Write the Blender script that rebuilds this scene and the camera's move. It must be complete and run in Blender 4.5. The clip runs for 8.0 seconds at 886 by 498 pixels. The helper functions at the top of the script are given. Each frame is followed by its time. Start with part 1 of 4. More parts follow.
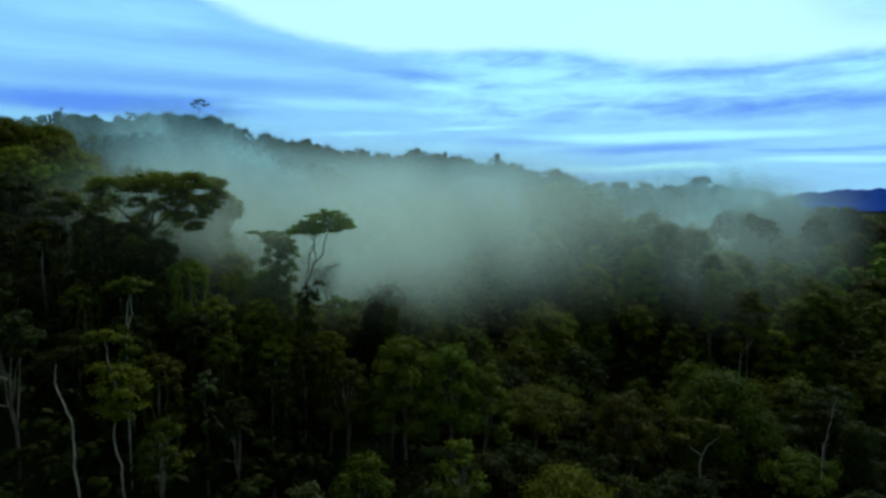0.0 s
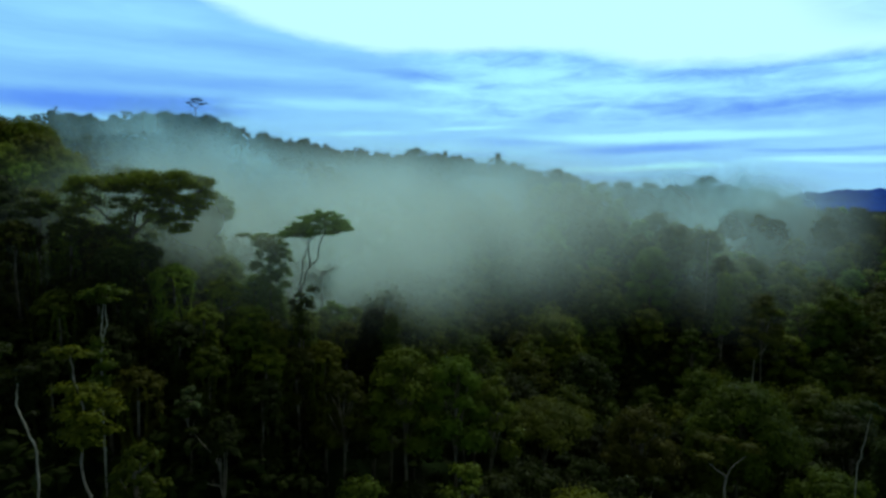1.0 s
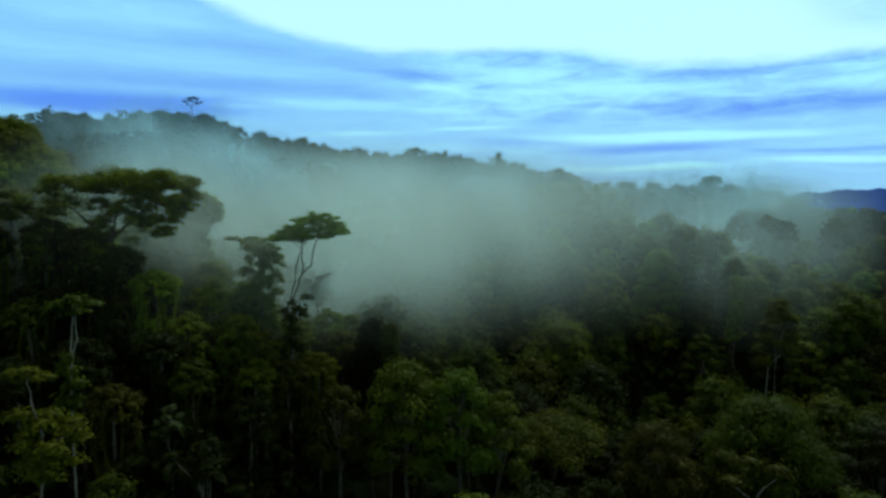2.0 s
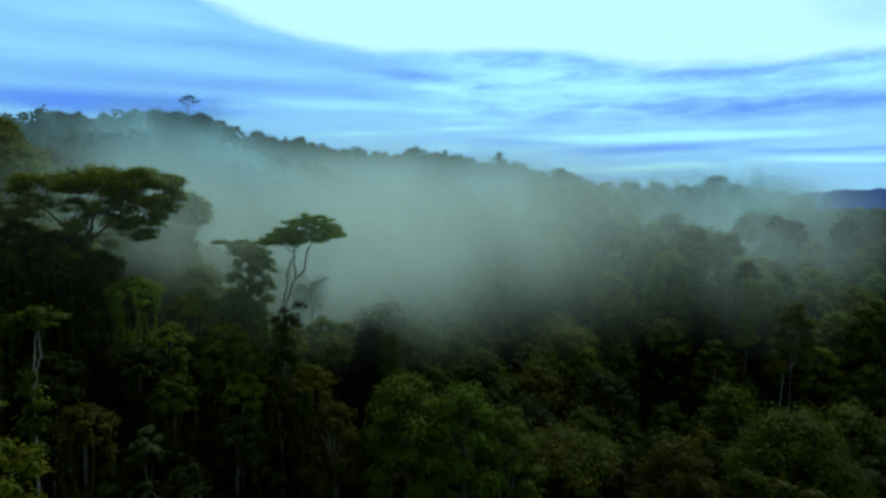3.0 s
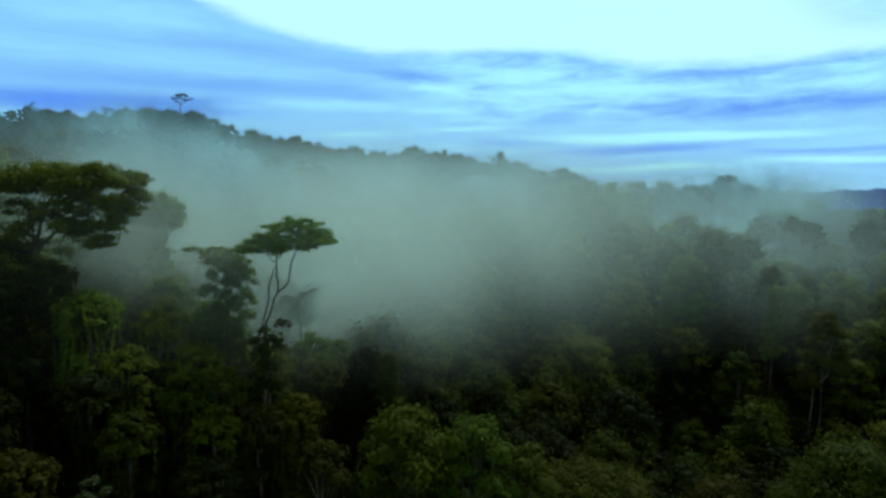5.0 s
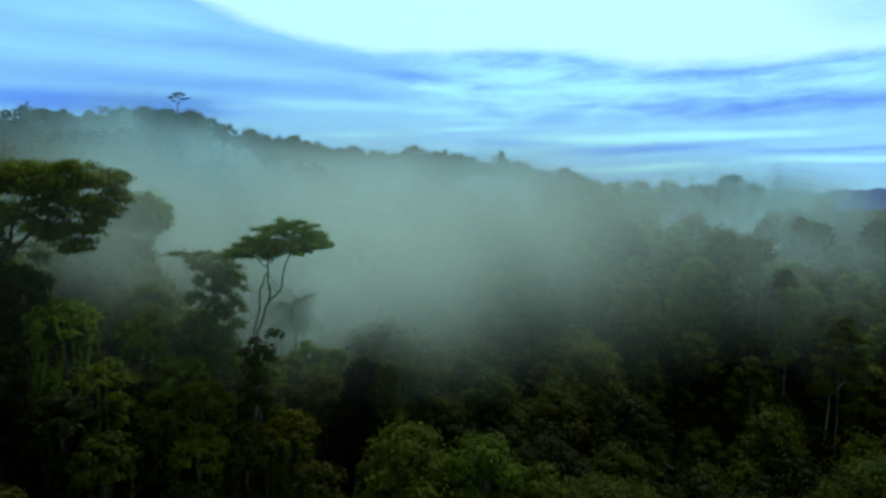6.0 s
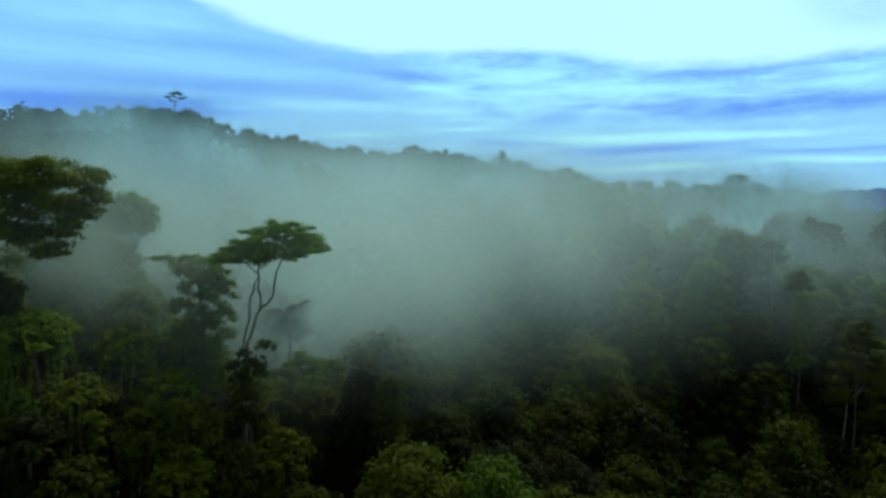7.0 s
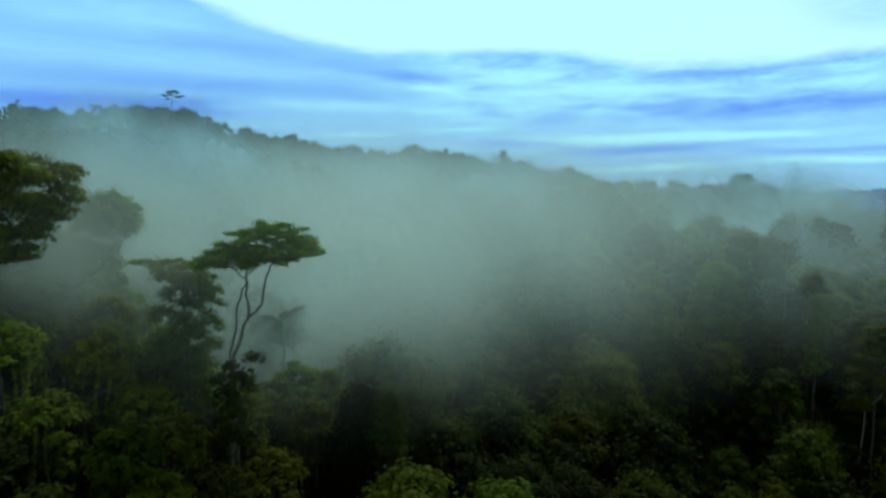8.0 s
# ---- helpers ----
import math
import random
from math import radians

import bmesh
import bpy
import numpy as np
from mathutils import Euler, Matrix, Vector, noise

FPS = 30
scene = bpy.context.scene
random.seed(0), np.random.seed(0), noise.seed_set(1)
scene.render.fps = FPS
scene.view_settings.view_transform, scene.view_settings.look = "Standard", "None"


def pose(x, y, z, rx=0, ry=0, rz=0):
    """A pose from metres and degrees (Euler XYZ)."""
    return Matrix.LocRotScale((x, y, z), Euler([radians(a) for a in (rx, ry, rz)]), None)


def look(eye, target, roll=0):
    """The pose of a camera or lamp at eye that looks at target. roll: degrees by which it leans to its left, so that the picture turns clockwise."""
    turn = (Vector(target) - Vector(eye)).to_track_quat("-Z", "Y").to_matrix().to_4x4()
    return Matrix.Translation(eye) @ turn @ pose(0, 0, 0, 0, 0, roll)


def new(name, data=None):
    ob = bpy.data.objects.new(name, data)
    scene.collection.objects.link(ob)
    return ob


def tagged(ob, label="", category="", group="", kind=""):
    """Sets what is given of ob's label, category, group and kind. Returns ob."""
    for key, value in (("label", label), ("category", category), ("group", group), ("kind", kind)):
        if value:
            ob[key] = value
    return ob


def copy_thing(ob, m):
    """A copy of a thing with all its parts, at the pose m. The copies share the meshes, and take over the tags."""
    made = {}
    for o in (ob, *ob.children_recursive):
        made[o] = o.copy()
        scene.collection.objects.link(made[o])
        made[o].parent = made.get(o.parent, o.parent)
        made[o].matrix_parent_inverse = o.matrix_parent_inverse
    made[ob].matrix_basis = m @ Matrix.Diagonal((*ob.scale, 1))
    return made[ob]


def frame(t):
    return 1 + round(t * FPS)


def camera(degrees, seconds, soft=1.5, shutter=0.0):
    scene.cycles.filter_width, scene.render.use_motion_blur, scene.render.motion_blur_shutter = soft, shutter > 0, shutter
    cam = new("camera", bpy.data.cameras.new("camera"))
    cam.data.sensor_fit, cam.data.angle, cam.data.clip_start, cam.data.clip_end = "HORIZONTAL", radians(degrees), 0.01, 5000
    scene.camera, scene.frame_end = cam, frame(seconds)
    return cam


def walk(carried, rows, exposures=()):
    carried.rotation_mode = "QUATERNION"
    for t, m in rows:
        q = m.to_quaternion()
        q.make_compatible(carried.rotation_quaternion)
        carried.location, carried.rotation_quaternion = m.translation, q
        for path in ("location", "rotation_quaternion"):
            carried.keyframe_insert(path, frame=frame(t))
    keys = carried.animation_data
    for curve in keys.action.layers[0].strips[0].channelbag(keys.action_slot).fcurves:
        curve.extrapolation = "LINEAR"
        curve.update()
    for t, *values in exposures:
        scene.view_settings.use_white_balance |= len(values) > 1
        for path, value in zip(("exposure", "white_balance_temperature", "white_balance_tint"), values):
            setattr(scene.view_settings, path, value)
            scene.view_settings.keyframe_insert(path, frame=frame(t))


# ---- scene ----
cam = camera(74.0, 8.0, soft=2.8)
METRES, EYE, TILT, LEAN, TURN = 56.0, 90.0, -5.0, 0.0, 0.0
K = 0.786
ROWS = [
    (0.0, 0.0, 0.0, 0.0, 0.0, 0.0, -0.0),
    (0.5, -0.0087, 0.0703, 0.0076, -0.03, 0.01, 0.01),
    (1.0, -0.0162, 0.1405, 0.0162, -0.07, 0.01, 0.01),
    (1.5, -0.0239, 0.2096, 0.0263, -0.12, 0.01, 0.01),
    (3.0, -0.0472, 0.4147, 0.0512, -0.28, 0.04, 0.05),
    (3.5, -0.0534, 0.4792, 0.0581, -0.33, 0.06, 0.06),
    (4.0, -0.059, 0.5358, 0.0643, -0.39, 0.07, 0.06),
    (4.5, -0.0662, 0.6011, 0.0713, -0.45, 0.09, 0.07),
    (6.0, -0.087, 0.7704, 0.0911, -0.52, 0.1, 0.13),
    (6.5, -0.0958, 0.8302, 0.0973, -0.54, 0.13, 0.16),
    (7.0, -0.1016, 0.8789, 0.1019, -0.56, 0.14, 0.19),
    (7.5, -0.1084, 0.9376, 0.1061, -0.58, 0.15, 0.19),
    (8.0, -0.1136, 0.9872, 0.1102, -0.61, 0.16, 0.18),
]
walk(cam, [(t, pose(0, 0, EYE, TILT, LEAN, TURN) @ pose(METRES * K * x, METRES * y, METRES * K * z, 90 + K * pitch, roll, K * yaw)) for t, x, y, z, yaw, pitch, roll in ROWS])

# ---------------------------------------------------------------- light
SUN_ELEV, SUN_AZ = radians(54), radians(24)      # azimuth from +y towards +x

world = bpy.data.worlds.new("overcast_sky")
scene.world = world
world.use_nodes = True
wt = world.node_tree
wt.nodes.clear()


def math_node(tree, op, a, b=None, c=None, clamp=False):
    n = tree.nodes.new("ShaderNodeMath")
    n.operation, n.use_clamp = op, clamp
    for i, v in enumerate((a, b, c)):
        if v is None:
            continue
        if isinstance(v, (int, float)):
            n.inputs[i].default_value = v
        else:
            tree.links.new(v, n.inputs[i])
    return n.outputs[0]


def smooth(tree, value, lo, hi):
    n = tree.nodes.new("ShaderNodeMapRange")
    n.interpolation_type = "SMOOTHSTEP"
    tree.links.new(value, n.inputs["Value"])
    for name, v in (("From Min", lo), ("From Max", hi)):
        if isinstance(v, (int, float)):
            n.inputs[name].default_value = v
        else:
            tree.links.new(v, n.inputs[name])
    return n.outputs[0]


def mix_rgb(tree, fac, a, b, blend="MIX"):
    n = tree.nodes.new("ShaderNodeMix")
    n.data_type, n.blend_type = "RGBA", blend
    for sock, v in ((n.inputs[0], fac), (n.inputs[6], a), (n.inputs[7], b)):
        if isinstance(v, (int, float)):
            sock.default_value = v
        elif isinstance(v, tuple):
            sock.default_value = (*v, 1)
        else:
            tree.links.new(v, sock)
    return n.outputs[2]


def noise_node(tree, vector, scale, detail=4, rough=0.55, distort=0.0):
    n = tree.nodes.new("ShaderNodeTexNoise")
    n.inputs["Scale"].default_value = scale
    n.inputs["Detail"].default_value = detail
    n.inputs["Roughness"].default_value = rough
    n.inputs["Distortion"].default_value = distort
    if vector is not None:
        tree.links.new(vector, n.inputs["Vector"])
    return n.outputs["Fac"]


def mapped(tree, vector, scale=(1, 1, 1), loc=(0, 0, 0), rot=(0, 0, 0)):
    n = tree.nodes.new("ShaderNodeMapping")
    n.inputs["Scale"].default_value = scale
    n.inputs["Location"].default_value = loc
    n.inputs["Rotation"].default_value = rot
    tree.links.new(vector, n.inputs["Vector"])
    return n.outputs[0]


sky = wt.nodes.new("ShaderNodeTexSky")
sky.sky_type, sky.sun_disc = "NISHITA", False
sky.sun_elevation, sky.sun_rotation = SUN_ELEV, SUN_AZ
coord = wt.nodes.new("ShaderNodeTexCoord").outputs["Generated"]
sep = wt.nodes.new("ShaderNodeSeparateXYZ")
wt.links.new(coord, sep.inputs[0])
dx, dy, dz = sep.outputs
# the bright thin overcast above, whose ragged lower edge steps down to the east
edge = noise_node(wt, mapped(wt, coord, (2.6, 2.6, 9), (3.1, 0.4, 0.7)), 1.9, 5, 0.6)
rim = wt.nodes.new("ShaderNodeValToRGB")
rim.color_ramp.interpolation = "B_SPLINE"
while len(rim.color_ramp.elements) < 9:
    rim.color_ramp.elements.new(0.5)
for stop, (x, z) in zip(rim.color_ramp.elements, ((-0.60, 0.38), (-0.40, 0.305), (-0.287, 0.262), (-0.16, 0.238), (-0.07, 0.221), (0.10, 0.231), (0.22, 0.224), (0.31, 0.195), (0.6, 0.191))):
    stop.position, stop.color = (x + 0.7) / 1.4, (z * 2, z * 2, z * 2, 1)
wt.links.new(math_node(wt, "DIVIDE", math_node(wt, "ADD", dx, 0.7), 1.4), rim.inputs[0])
high = math_node(wt, "ADD", dz, math_node(wt, "MULTIPLY", math_node(wt, "SUBTRACT", edge, 0.5), 0.045))
high = math_node(wt, "SUBTRACT", high, math_node(wt, "MULTIPLY", rim.outputs[0], 0.5))
bright = smooth(wt, high, -0.008, 0.016)
# low streaks of cloud
warp = noise_node(wt, mapped(wt, coord, (1.5, 1.5, 6), (7.0, 0, 0)), 2.2, 4, 0.55)
lift = wt.nodes.new("ShaderNodeCombineXYZ")
wt.links.new(math_node(wt, "MULTIPLY", math_node(wt, "SUBTRACT", warp, 0.5), 0.028), lift.inputs[2])
wt.links.new(math_node(wt, "MULTIPLY", math_node(wt, "SUBTRACT", edge, 0.5), 0.22), lift.inputs[0])
bend = wt.nodes.new("ShaderNodeVectorMath")
wt.links.new(coord, bend.inputs[0])
wt.links.new(lift.outputs[0], bend.inputs[1])
bent_way = bend.outputs[0]
streak = noise_node(wt, mapped(wt, bent_way, (1.5, 1.5, 13), (0.6, 2.0, 0.35)), 2.0, 6, 0.55, 0.3)
fine = noise_node(wt, mapped(wt, bent_way, (3.4, 3.4, 24), (1.0, 0.0, 0.0)), 2.4, 6, 0.62, 0.5)
tone = math_node(wt, "ADD", math_node(wt, "MULTIPLY", streak, 0.55), math_node(wt, "MULTIPLY", fine, 0.45))
calm = math_node(wt, "ADD", math_node(wt, "MULTIPLY", smooth(wt, dx, -0.25, 0.15), 0.36), 0.40)
tone = math_node(wt, "ADD", math_node(wt, "MULTIPLY", math_node(wt, "SUBTRACT", tone, 0.5), calm), 0.51)
puff = noise_node(wt, mapped(wt, coord, (6, 6, 24), (0.3, 0.0, 0.2)), 2.0, 5, 0.6, 0.6)
where = math_node(wt, "MULTIPLY", smooth(wt, dx, -0.12, 0.04), smooth(wt, dz, 0.10, 0.15))
tone = math_node(wt, "ADD", tone, math_node(wt, "MULTIPLY", math_node(wt, "MULTIPLY", math_node(wt, "SUBTRACT", puff, 0.42), 1.0), where))
flat_way = wt.nodes.new("ShaderNodeSeparateXYZ")
wt.links.new(bent_way, flat_way.inputs[0])
flat_x, _, flat_z = flat_way.outputs


def bank(x, z, half, thick, amount, lean=0.0):
    """A long bank of cloud at the direction x, z, rising by lean: lighter or darker than the rest."""
    global tone
    along = math_node(wt, "SUBTRACT", flat_x, x)
    across = math_node(wt, "SUBTRACT", math_node(wt, "SUBTRACT", flat_z, z), math_node(wt, "MULTIPLY", along, lean))
    a, b = math_node(wt, "DIVIDE", along, half), math_node(wt, "DIVIDE", across, thick)
    r = math_node(wt, "SQRT", math_node(wt, "ADD", math_node(wt, "MULTIPLY", a, a), math_node(wt, "MULTIPLY", b, b)))
    tone = math_node(wt, "ADD", tone, math_node(wt, "MULTIPLY", smooth(wt, r, 1.25, 0.0), amount))


for spec in ((-0.50, 0.138, 0.24, 0.020, -0.56), (-0.40, 0.170, 0.36, 0.020, -0.18), (-0.28, 0.228, 0.26, 0.020, -0.10, -0.08), (-0.06, 0.198, 0.12, 0.012, -0.20, -0.06),
             (-0.52, 0.206, 0.26, 0.020, 0.05), (-0.48, 0.262, 0.16, 0.030, 0.12), (-0.34, 0.141, 0.09, 0.006, 0.18), (-0.16, 0.151, 0.14, 0.010, 0.20), (-0.13, 0.106, 0.12, 0.005, 0.24),
             (0.10, 0.198, 0.10, 0.014, 0.32), (0.02, 0.180, 0.07, 0.010, 0.30), (0.27, 0.176, 0.14, 0.014, 0.36), (0.14, 0.17, 0.2, 0.03, 0.10), (0.06, 0.112, 0.10, 0.005, 0.26), (0.05, 0.145, 0.16, 0.010, 0.10),
             (0.42, 0.184, 0.17, 0.012, -0.22, 0.02), (0.55, 0.190, 0.10, 0.010, -0.10), (0.52, 0.133, 0.24, 0.014, -0.42), (0.33, 0.148, 0.14, 0.007, -0.14), (0.50, 0.158, 0.18, 0.008, 0.12),
             (0.36, 0.095, 0.23, 0.010, 0.62), (0.34, 0.077, 0.14, 0.008, -0.26), (0.56, 0.067, 0.12, 0.005, -0.24), (0.56, 0.053, 0.12, 0.006, 0.62), (0.33, 0.047, 0.13, 0.006, 0.42),
             (0.24, 0.030, 0.16, 0.008, -0.12), (0.15, 0.09, 0.14, 0.010, -0.14)):
    bank(*spec)
low = mix_rgb(wt, smooth(wt, tone, 0.0, 1.0), (0.078, 0.265, 0.87), (0.36, 0.87, 0.98))
low = mix_rgb(wt, math_node(wt, "MULTIPLY", smooth(wt, dz, 0.09, 0.0), 0.35), low, (0.21, 0.57, 0.96))
rift = math_node(wt, "MULTIPLY", smooth(wt, math_node(wt, "ADD", dx, math_node(wt, "MULTIPLY", dz, 0.9)), 0.70, 0.80), smooth(wt, dz, 0.205, 0.235))
cloud = mix_rgb(wt, math_node(wt, "MULTIPLY", bright, math_node(wt, "SUBTRACT", 1.0, math_node(wt, "MULTIPLY", rift, 0.45))), low, (0.52, 0.95, 0.93))
cloud = mix_rgb(wt, smooth(wt, dz, 0.34, 0.62), cloud, (0.20, 0.24, 0.20))      # thicker, darker cloud added overhead, out of view, to dim the forest
cloud = mix_rgb(wt, math_node(wt, "MULTIPLY", smooth(wt, dy, 0.35, -0.25), 0.6), cloud, (0.14, 0.165, 0.135))      # and away from the bright sky, also unseen, to darken the near sides
cover = wt.nodes.new("ShaderNodeMix")
cover.data_type = "RGBA"
cover.inputs[0].default_value = 0.94
wt.links.new(mix_rgb(wt, 1.0, sky.outputs[0], (0.1, 0.1, 0.1), "MULTIPLY"), cover.inputs[6])
wt.links.new(cloud, cover.inputs[7])
back = wt.nodes.new("ShaderNodeBackground")
back.inputs["Strength"].default_value = 1.1
wt.links.new(cover.outputs[2], back.inputs["Color"])
wt.links.new(back.outputs[0], wt.nodes.new("ShaderNodeOutputWorld").inputs["Surface"])

sun = new("sun", bpy.data.lights.new("sun", "SUN"))
sun.data.energy, sun.data.angle, sun.data.color = 2.5, radians(22), (0.88, 1.0, 0.94)
sun_way = Vector((math.sin(SUN_AZ) * math.cos(SUN_ELEV), math.cos(SUN_AZ) * math.cos(SUN_ELEV), math.sin(SUN_ELEV)))
sun.matrix_world = look((0, 0, 400), Vector((0, 0, 400)) - sun_way)
scene.view_settings.exposure = 0.0

# ---------------------------------------------------------------- materials


def material(name):
    m = bpy.data.materials.new(name)
    m.use_nodes = True
    t = m.node_tree
    t.nodes.clear()
    return m, t, t.nodes.new("ShaderNodeOutputMaterial")


def leaf_material(name, dark, light, rough=0.6, least=0.7, spread=0.6, glow=0.4):
    m, t, out = material(name)
    geo = t.nodes.new("ShaderNodeNewGeometry")
    info = t.nodes.new("ShaderNodeObjectInfo")
    place = t.nodes.new("ShaderNodeTexCoord").outputs["Object"]
    patch = noise_node(t, place, 0.30, 4, 0.55)
    f = math_node(t, "ADD", math_node(t, "MULTIPLY", geo.outputs["Random Per Island"], 0.18), math_node(t, "MULTIPLY", patch, 0.82))
    col = mix_rgb(t, smooth(t, f, 0.1, 0.9), dark, light)
    hsv = t.nodes.new("ShaderNodeHueSaturation")
    t.links.new(col, hsv.inputs["Color"])
    t.links.new(math_node(t, "ADD", math_node(t, "MULTIPLY", info.outputs["Random"], 0.04), 0.495), hsv.inputs["Hue"])
    t.links.new(math_node(t, "ADD", math_node(t, "MULTIPLY", info.outputs["Random"], spread), least), hsv.inputs["Value"])
    b = t.nodes.new("ShaderNodeBsdfPrincipled")
    b.inputs["Roughness"].default_value = rough
    b.inputs["Specular IOR Level"].default_value = 0.05
    t.links.new(hsv.outputs[0], b.inputs["Base Color"])
    tr = t.nodes.new("ShaderNodeBsdfTranslucent")
    t.links.new(hsv.outputs[0], tr.inputs["Color"])
    mx = t.nodes.new("ShaderNodeMixShader")
    mx.inputs[0].default_value = glow
    t.links.new(b.outputs[0], mx.inputs[1])
    t.links.new(tr.outputs[0], mx.inputs[2])
    t.links.new(mx.outputs[0], out.inputs["Surface"])
    return m


def bark_material(name, dark, light):
    m, t, out = material(name)
    place = t.nodes.new("ShaderNodeTexCoord").outputs["Object"]
    blotch = noise_node(t, place, 0.6, 5, 0.65)
    grain = noise_node(t, mapped(t, place, (6, 6, 0.8)), 2.0, 4, 0.6)
    col = mix_rgb(t, smooth(t, blotch, 0.35, 0.65), dark, light)
    col = mix_rgb(t, math_node(t, "MULTIPLY", grain, 0.5), col, (0.05, 0.045, 0.035))
    b = t.nodes.new("ShaderNodeBsdfPrincipled")
    b.inputs["Roughness"].default_value = 0.85
    t.links.new(col, b.inputs["Base Color"])
    bump = t.nodes.new("ShaderNodeBump")
    bump.inputs["Strength"].default_value = 0.6
    bump.inputs["Distance"].default_value = 0.05
    t.links.new(grain, bump.inputs["Height"])
    t.links.new(bump.outputs[0], b.inputs["Normal"])
    t.links.new(b.outputs[0], out.inputs["Surface"])
    return m


LEAF = {
    "mid": leaf_material("leaf_mid_green", (0.0136, 0.0204, 0.0020), (0.0731, 0.0808, 0.0048)),
    "yellow": leaf_material("leaf_yellow_green", (0.0285, 0.0351, 0.0023), (0.1311, 0.1311, 0.0068)),
    # dark: deep green species, and shade painted into leaves on flanks and below
    "dark": leaf_material("leaf_dark_and_shaded", (0.0070, 0.0109, 0.0019), (0.0295, 0.0349, 0.0037)),
    "grey": leaf_material("leaf_grey_green", (0.025, 0.035, 0.0112), (0.091, 0.100, 0.0368)),
    # bright: a yellow-green that also stands in for haze on some crowns
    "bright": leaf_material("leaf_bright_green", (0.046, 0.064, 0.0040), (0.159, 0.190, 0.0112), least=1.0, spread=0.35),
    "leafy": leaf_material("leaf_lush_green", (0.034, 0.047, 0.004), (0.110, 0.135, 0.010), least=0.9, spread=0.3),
    # lit: leaf green raised to stand in for light on the crown
    "lit": leaf_material("leaf_lit_green", (0.085, 0.130, 0.014), (0.185, 0.260, 0.030), least=0.95, spread=0.25, glow=0.6),
    "olive": leaf_material("leaf_olive", (0.0187, 0.0221, 0.0027), (0.0790, 0.0731, 0.0061)),
}
BARK_PALE = bark_material("bark_pale", (0.18, 0.165, 0.125), (0.33, 0.31, 0.25))
BARK_MID = bark_material("bark_grey_brown", (0.12, 0.105, 0.08), (0.24, 0.21, 0.17))
BARK_DARK = bark_material("bark_dark", (0.06, 0.05, 0.035), (0.17, 0.14, 0.10))


def soil_material():
    m, t, out = material("forest_floor_litter")
    place = t.nodes.new("ShaderNodeTexCoord").outputs["Object"]
    a, b2 = noise_node(t, place, 0.05, 6, 0.6), noise_node(t, place, 0.9, 5, 0.65)
    col = mix_rgb(t, smooth(t, a, 0.4, 0.6), (0.012, 0.020, 0.006), (0.026, 0.022, 0.013))
    col = mix_rgb(t, b2, col, (0.010, 0.017, 0.006))
    b = t.nodes.new("ShaderNodeBsdfPrincipled")
    b.inputs["Roughness"].default_value = 0.95
    b.inputs["Specular IOR Level"].default_value = 0.0
    t.links.new(col, b.inputs["Base Color"])
    t.links.new(b.outputs[0], out.inputs["Surface"])
    return m


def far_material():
    m, t, out = material("distant_hazed_woods")
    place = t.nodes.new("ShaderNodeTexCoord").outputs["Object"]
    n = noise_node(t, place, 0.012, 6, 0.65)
    # the blue of the air between is put into the woods' colour
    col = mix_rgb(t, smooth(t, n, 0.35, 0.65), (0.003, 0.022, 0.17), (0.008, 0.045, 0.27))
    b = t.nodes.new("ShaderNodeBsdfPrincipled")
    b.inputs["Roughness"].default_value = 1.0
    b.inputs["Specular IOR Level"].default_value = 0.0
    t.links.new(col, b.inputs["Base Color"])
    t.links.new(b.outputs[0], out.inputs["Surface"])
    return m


def mist_material():
    m, t, out = material("mist")
    dens = t.nodes.new("ShaderNodeAttribute")
    dens.attribute_name = "thickness"
    place = t.nodes.new("ShaderNodeTexCoord").outputs["Object"]
    big = noise_node(t, mapped(t, place, (0.020, 0.0035, 0.016), (2.7, 0.3, 1.1)), 1.0, 3, 0.5, 0.5)
    wisp = noise_node(t, mapped(t, place, (0.05, 0.02, 0.03)), 1.0, 4, 0.6, 0.8)
    f = math_node(t, "MULTIPLY", dens.outputs["Fac"], math_node(t, "ADD", math_node(t, "MULTIPLY", smooth(t, big, 0.26, 0.74), 1.0), math_node(t, "MULTIPLY", smooth(t, wisp, 0.3, 0.75), 0.35)), clamp=True)
    d, tr = t.nodes.new("ShaderNodeBsdfDiffuse"), t.nodes.new("ShaderNodeBsdfTranslucent")
    away = t.nodes.new("ShaderNodeSeparateXYZ")              # skylight painted into the mist's colour: bluer farther off and to the west
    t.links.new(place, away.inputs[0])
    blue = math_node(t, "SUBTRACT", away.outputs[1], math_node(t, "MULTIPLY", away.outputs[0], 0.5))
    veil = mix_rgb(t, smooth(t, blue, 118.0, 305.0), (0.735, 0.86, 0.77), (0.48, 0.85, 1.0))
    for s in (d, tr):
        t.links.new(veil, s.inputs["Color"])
    half, mx = t.nodes.new("ShaderNodeMixShader"), t.nodes.new("ShaderNodeMixShader")
    half.inputs[0].default_value = 0.5
    clear = t.nodes.new("ShaderNodeBsdfTransparent")
    t.links.new(d.outputs[0], half.inputs[1])
    t.links.new(tr.outputs[0], half.inputs[2])
    t.links.new(f, mx.inputs[0])
    t.links.new(clear.outputs[0], mx.inputs[1])
    t.links.new(half.outputs[0], mx.inputs[2])
    t.links.new(mx.outputs[0], out.inputs["Surface"])
    return m


# ---------------------------------------------------------------- the land


def bell(x, y, cx, cy, sx, sy):
    return np.exp(-((x - cx) / sx) ** 2 - ((y - cy) / sy) ** 2)


CREST_Y = 578


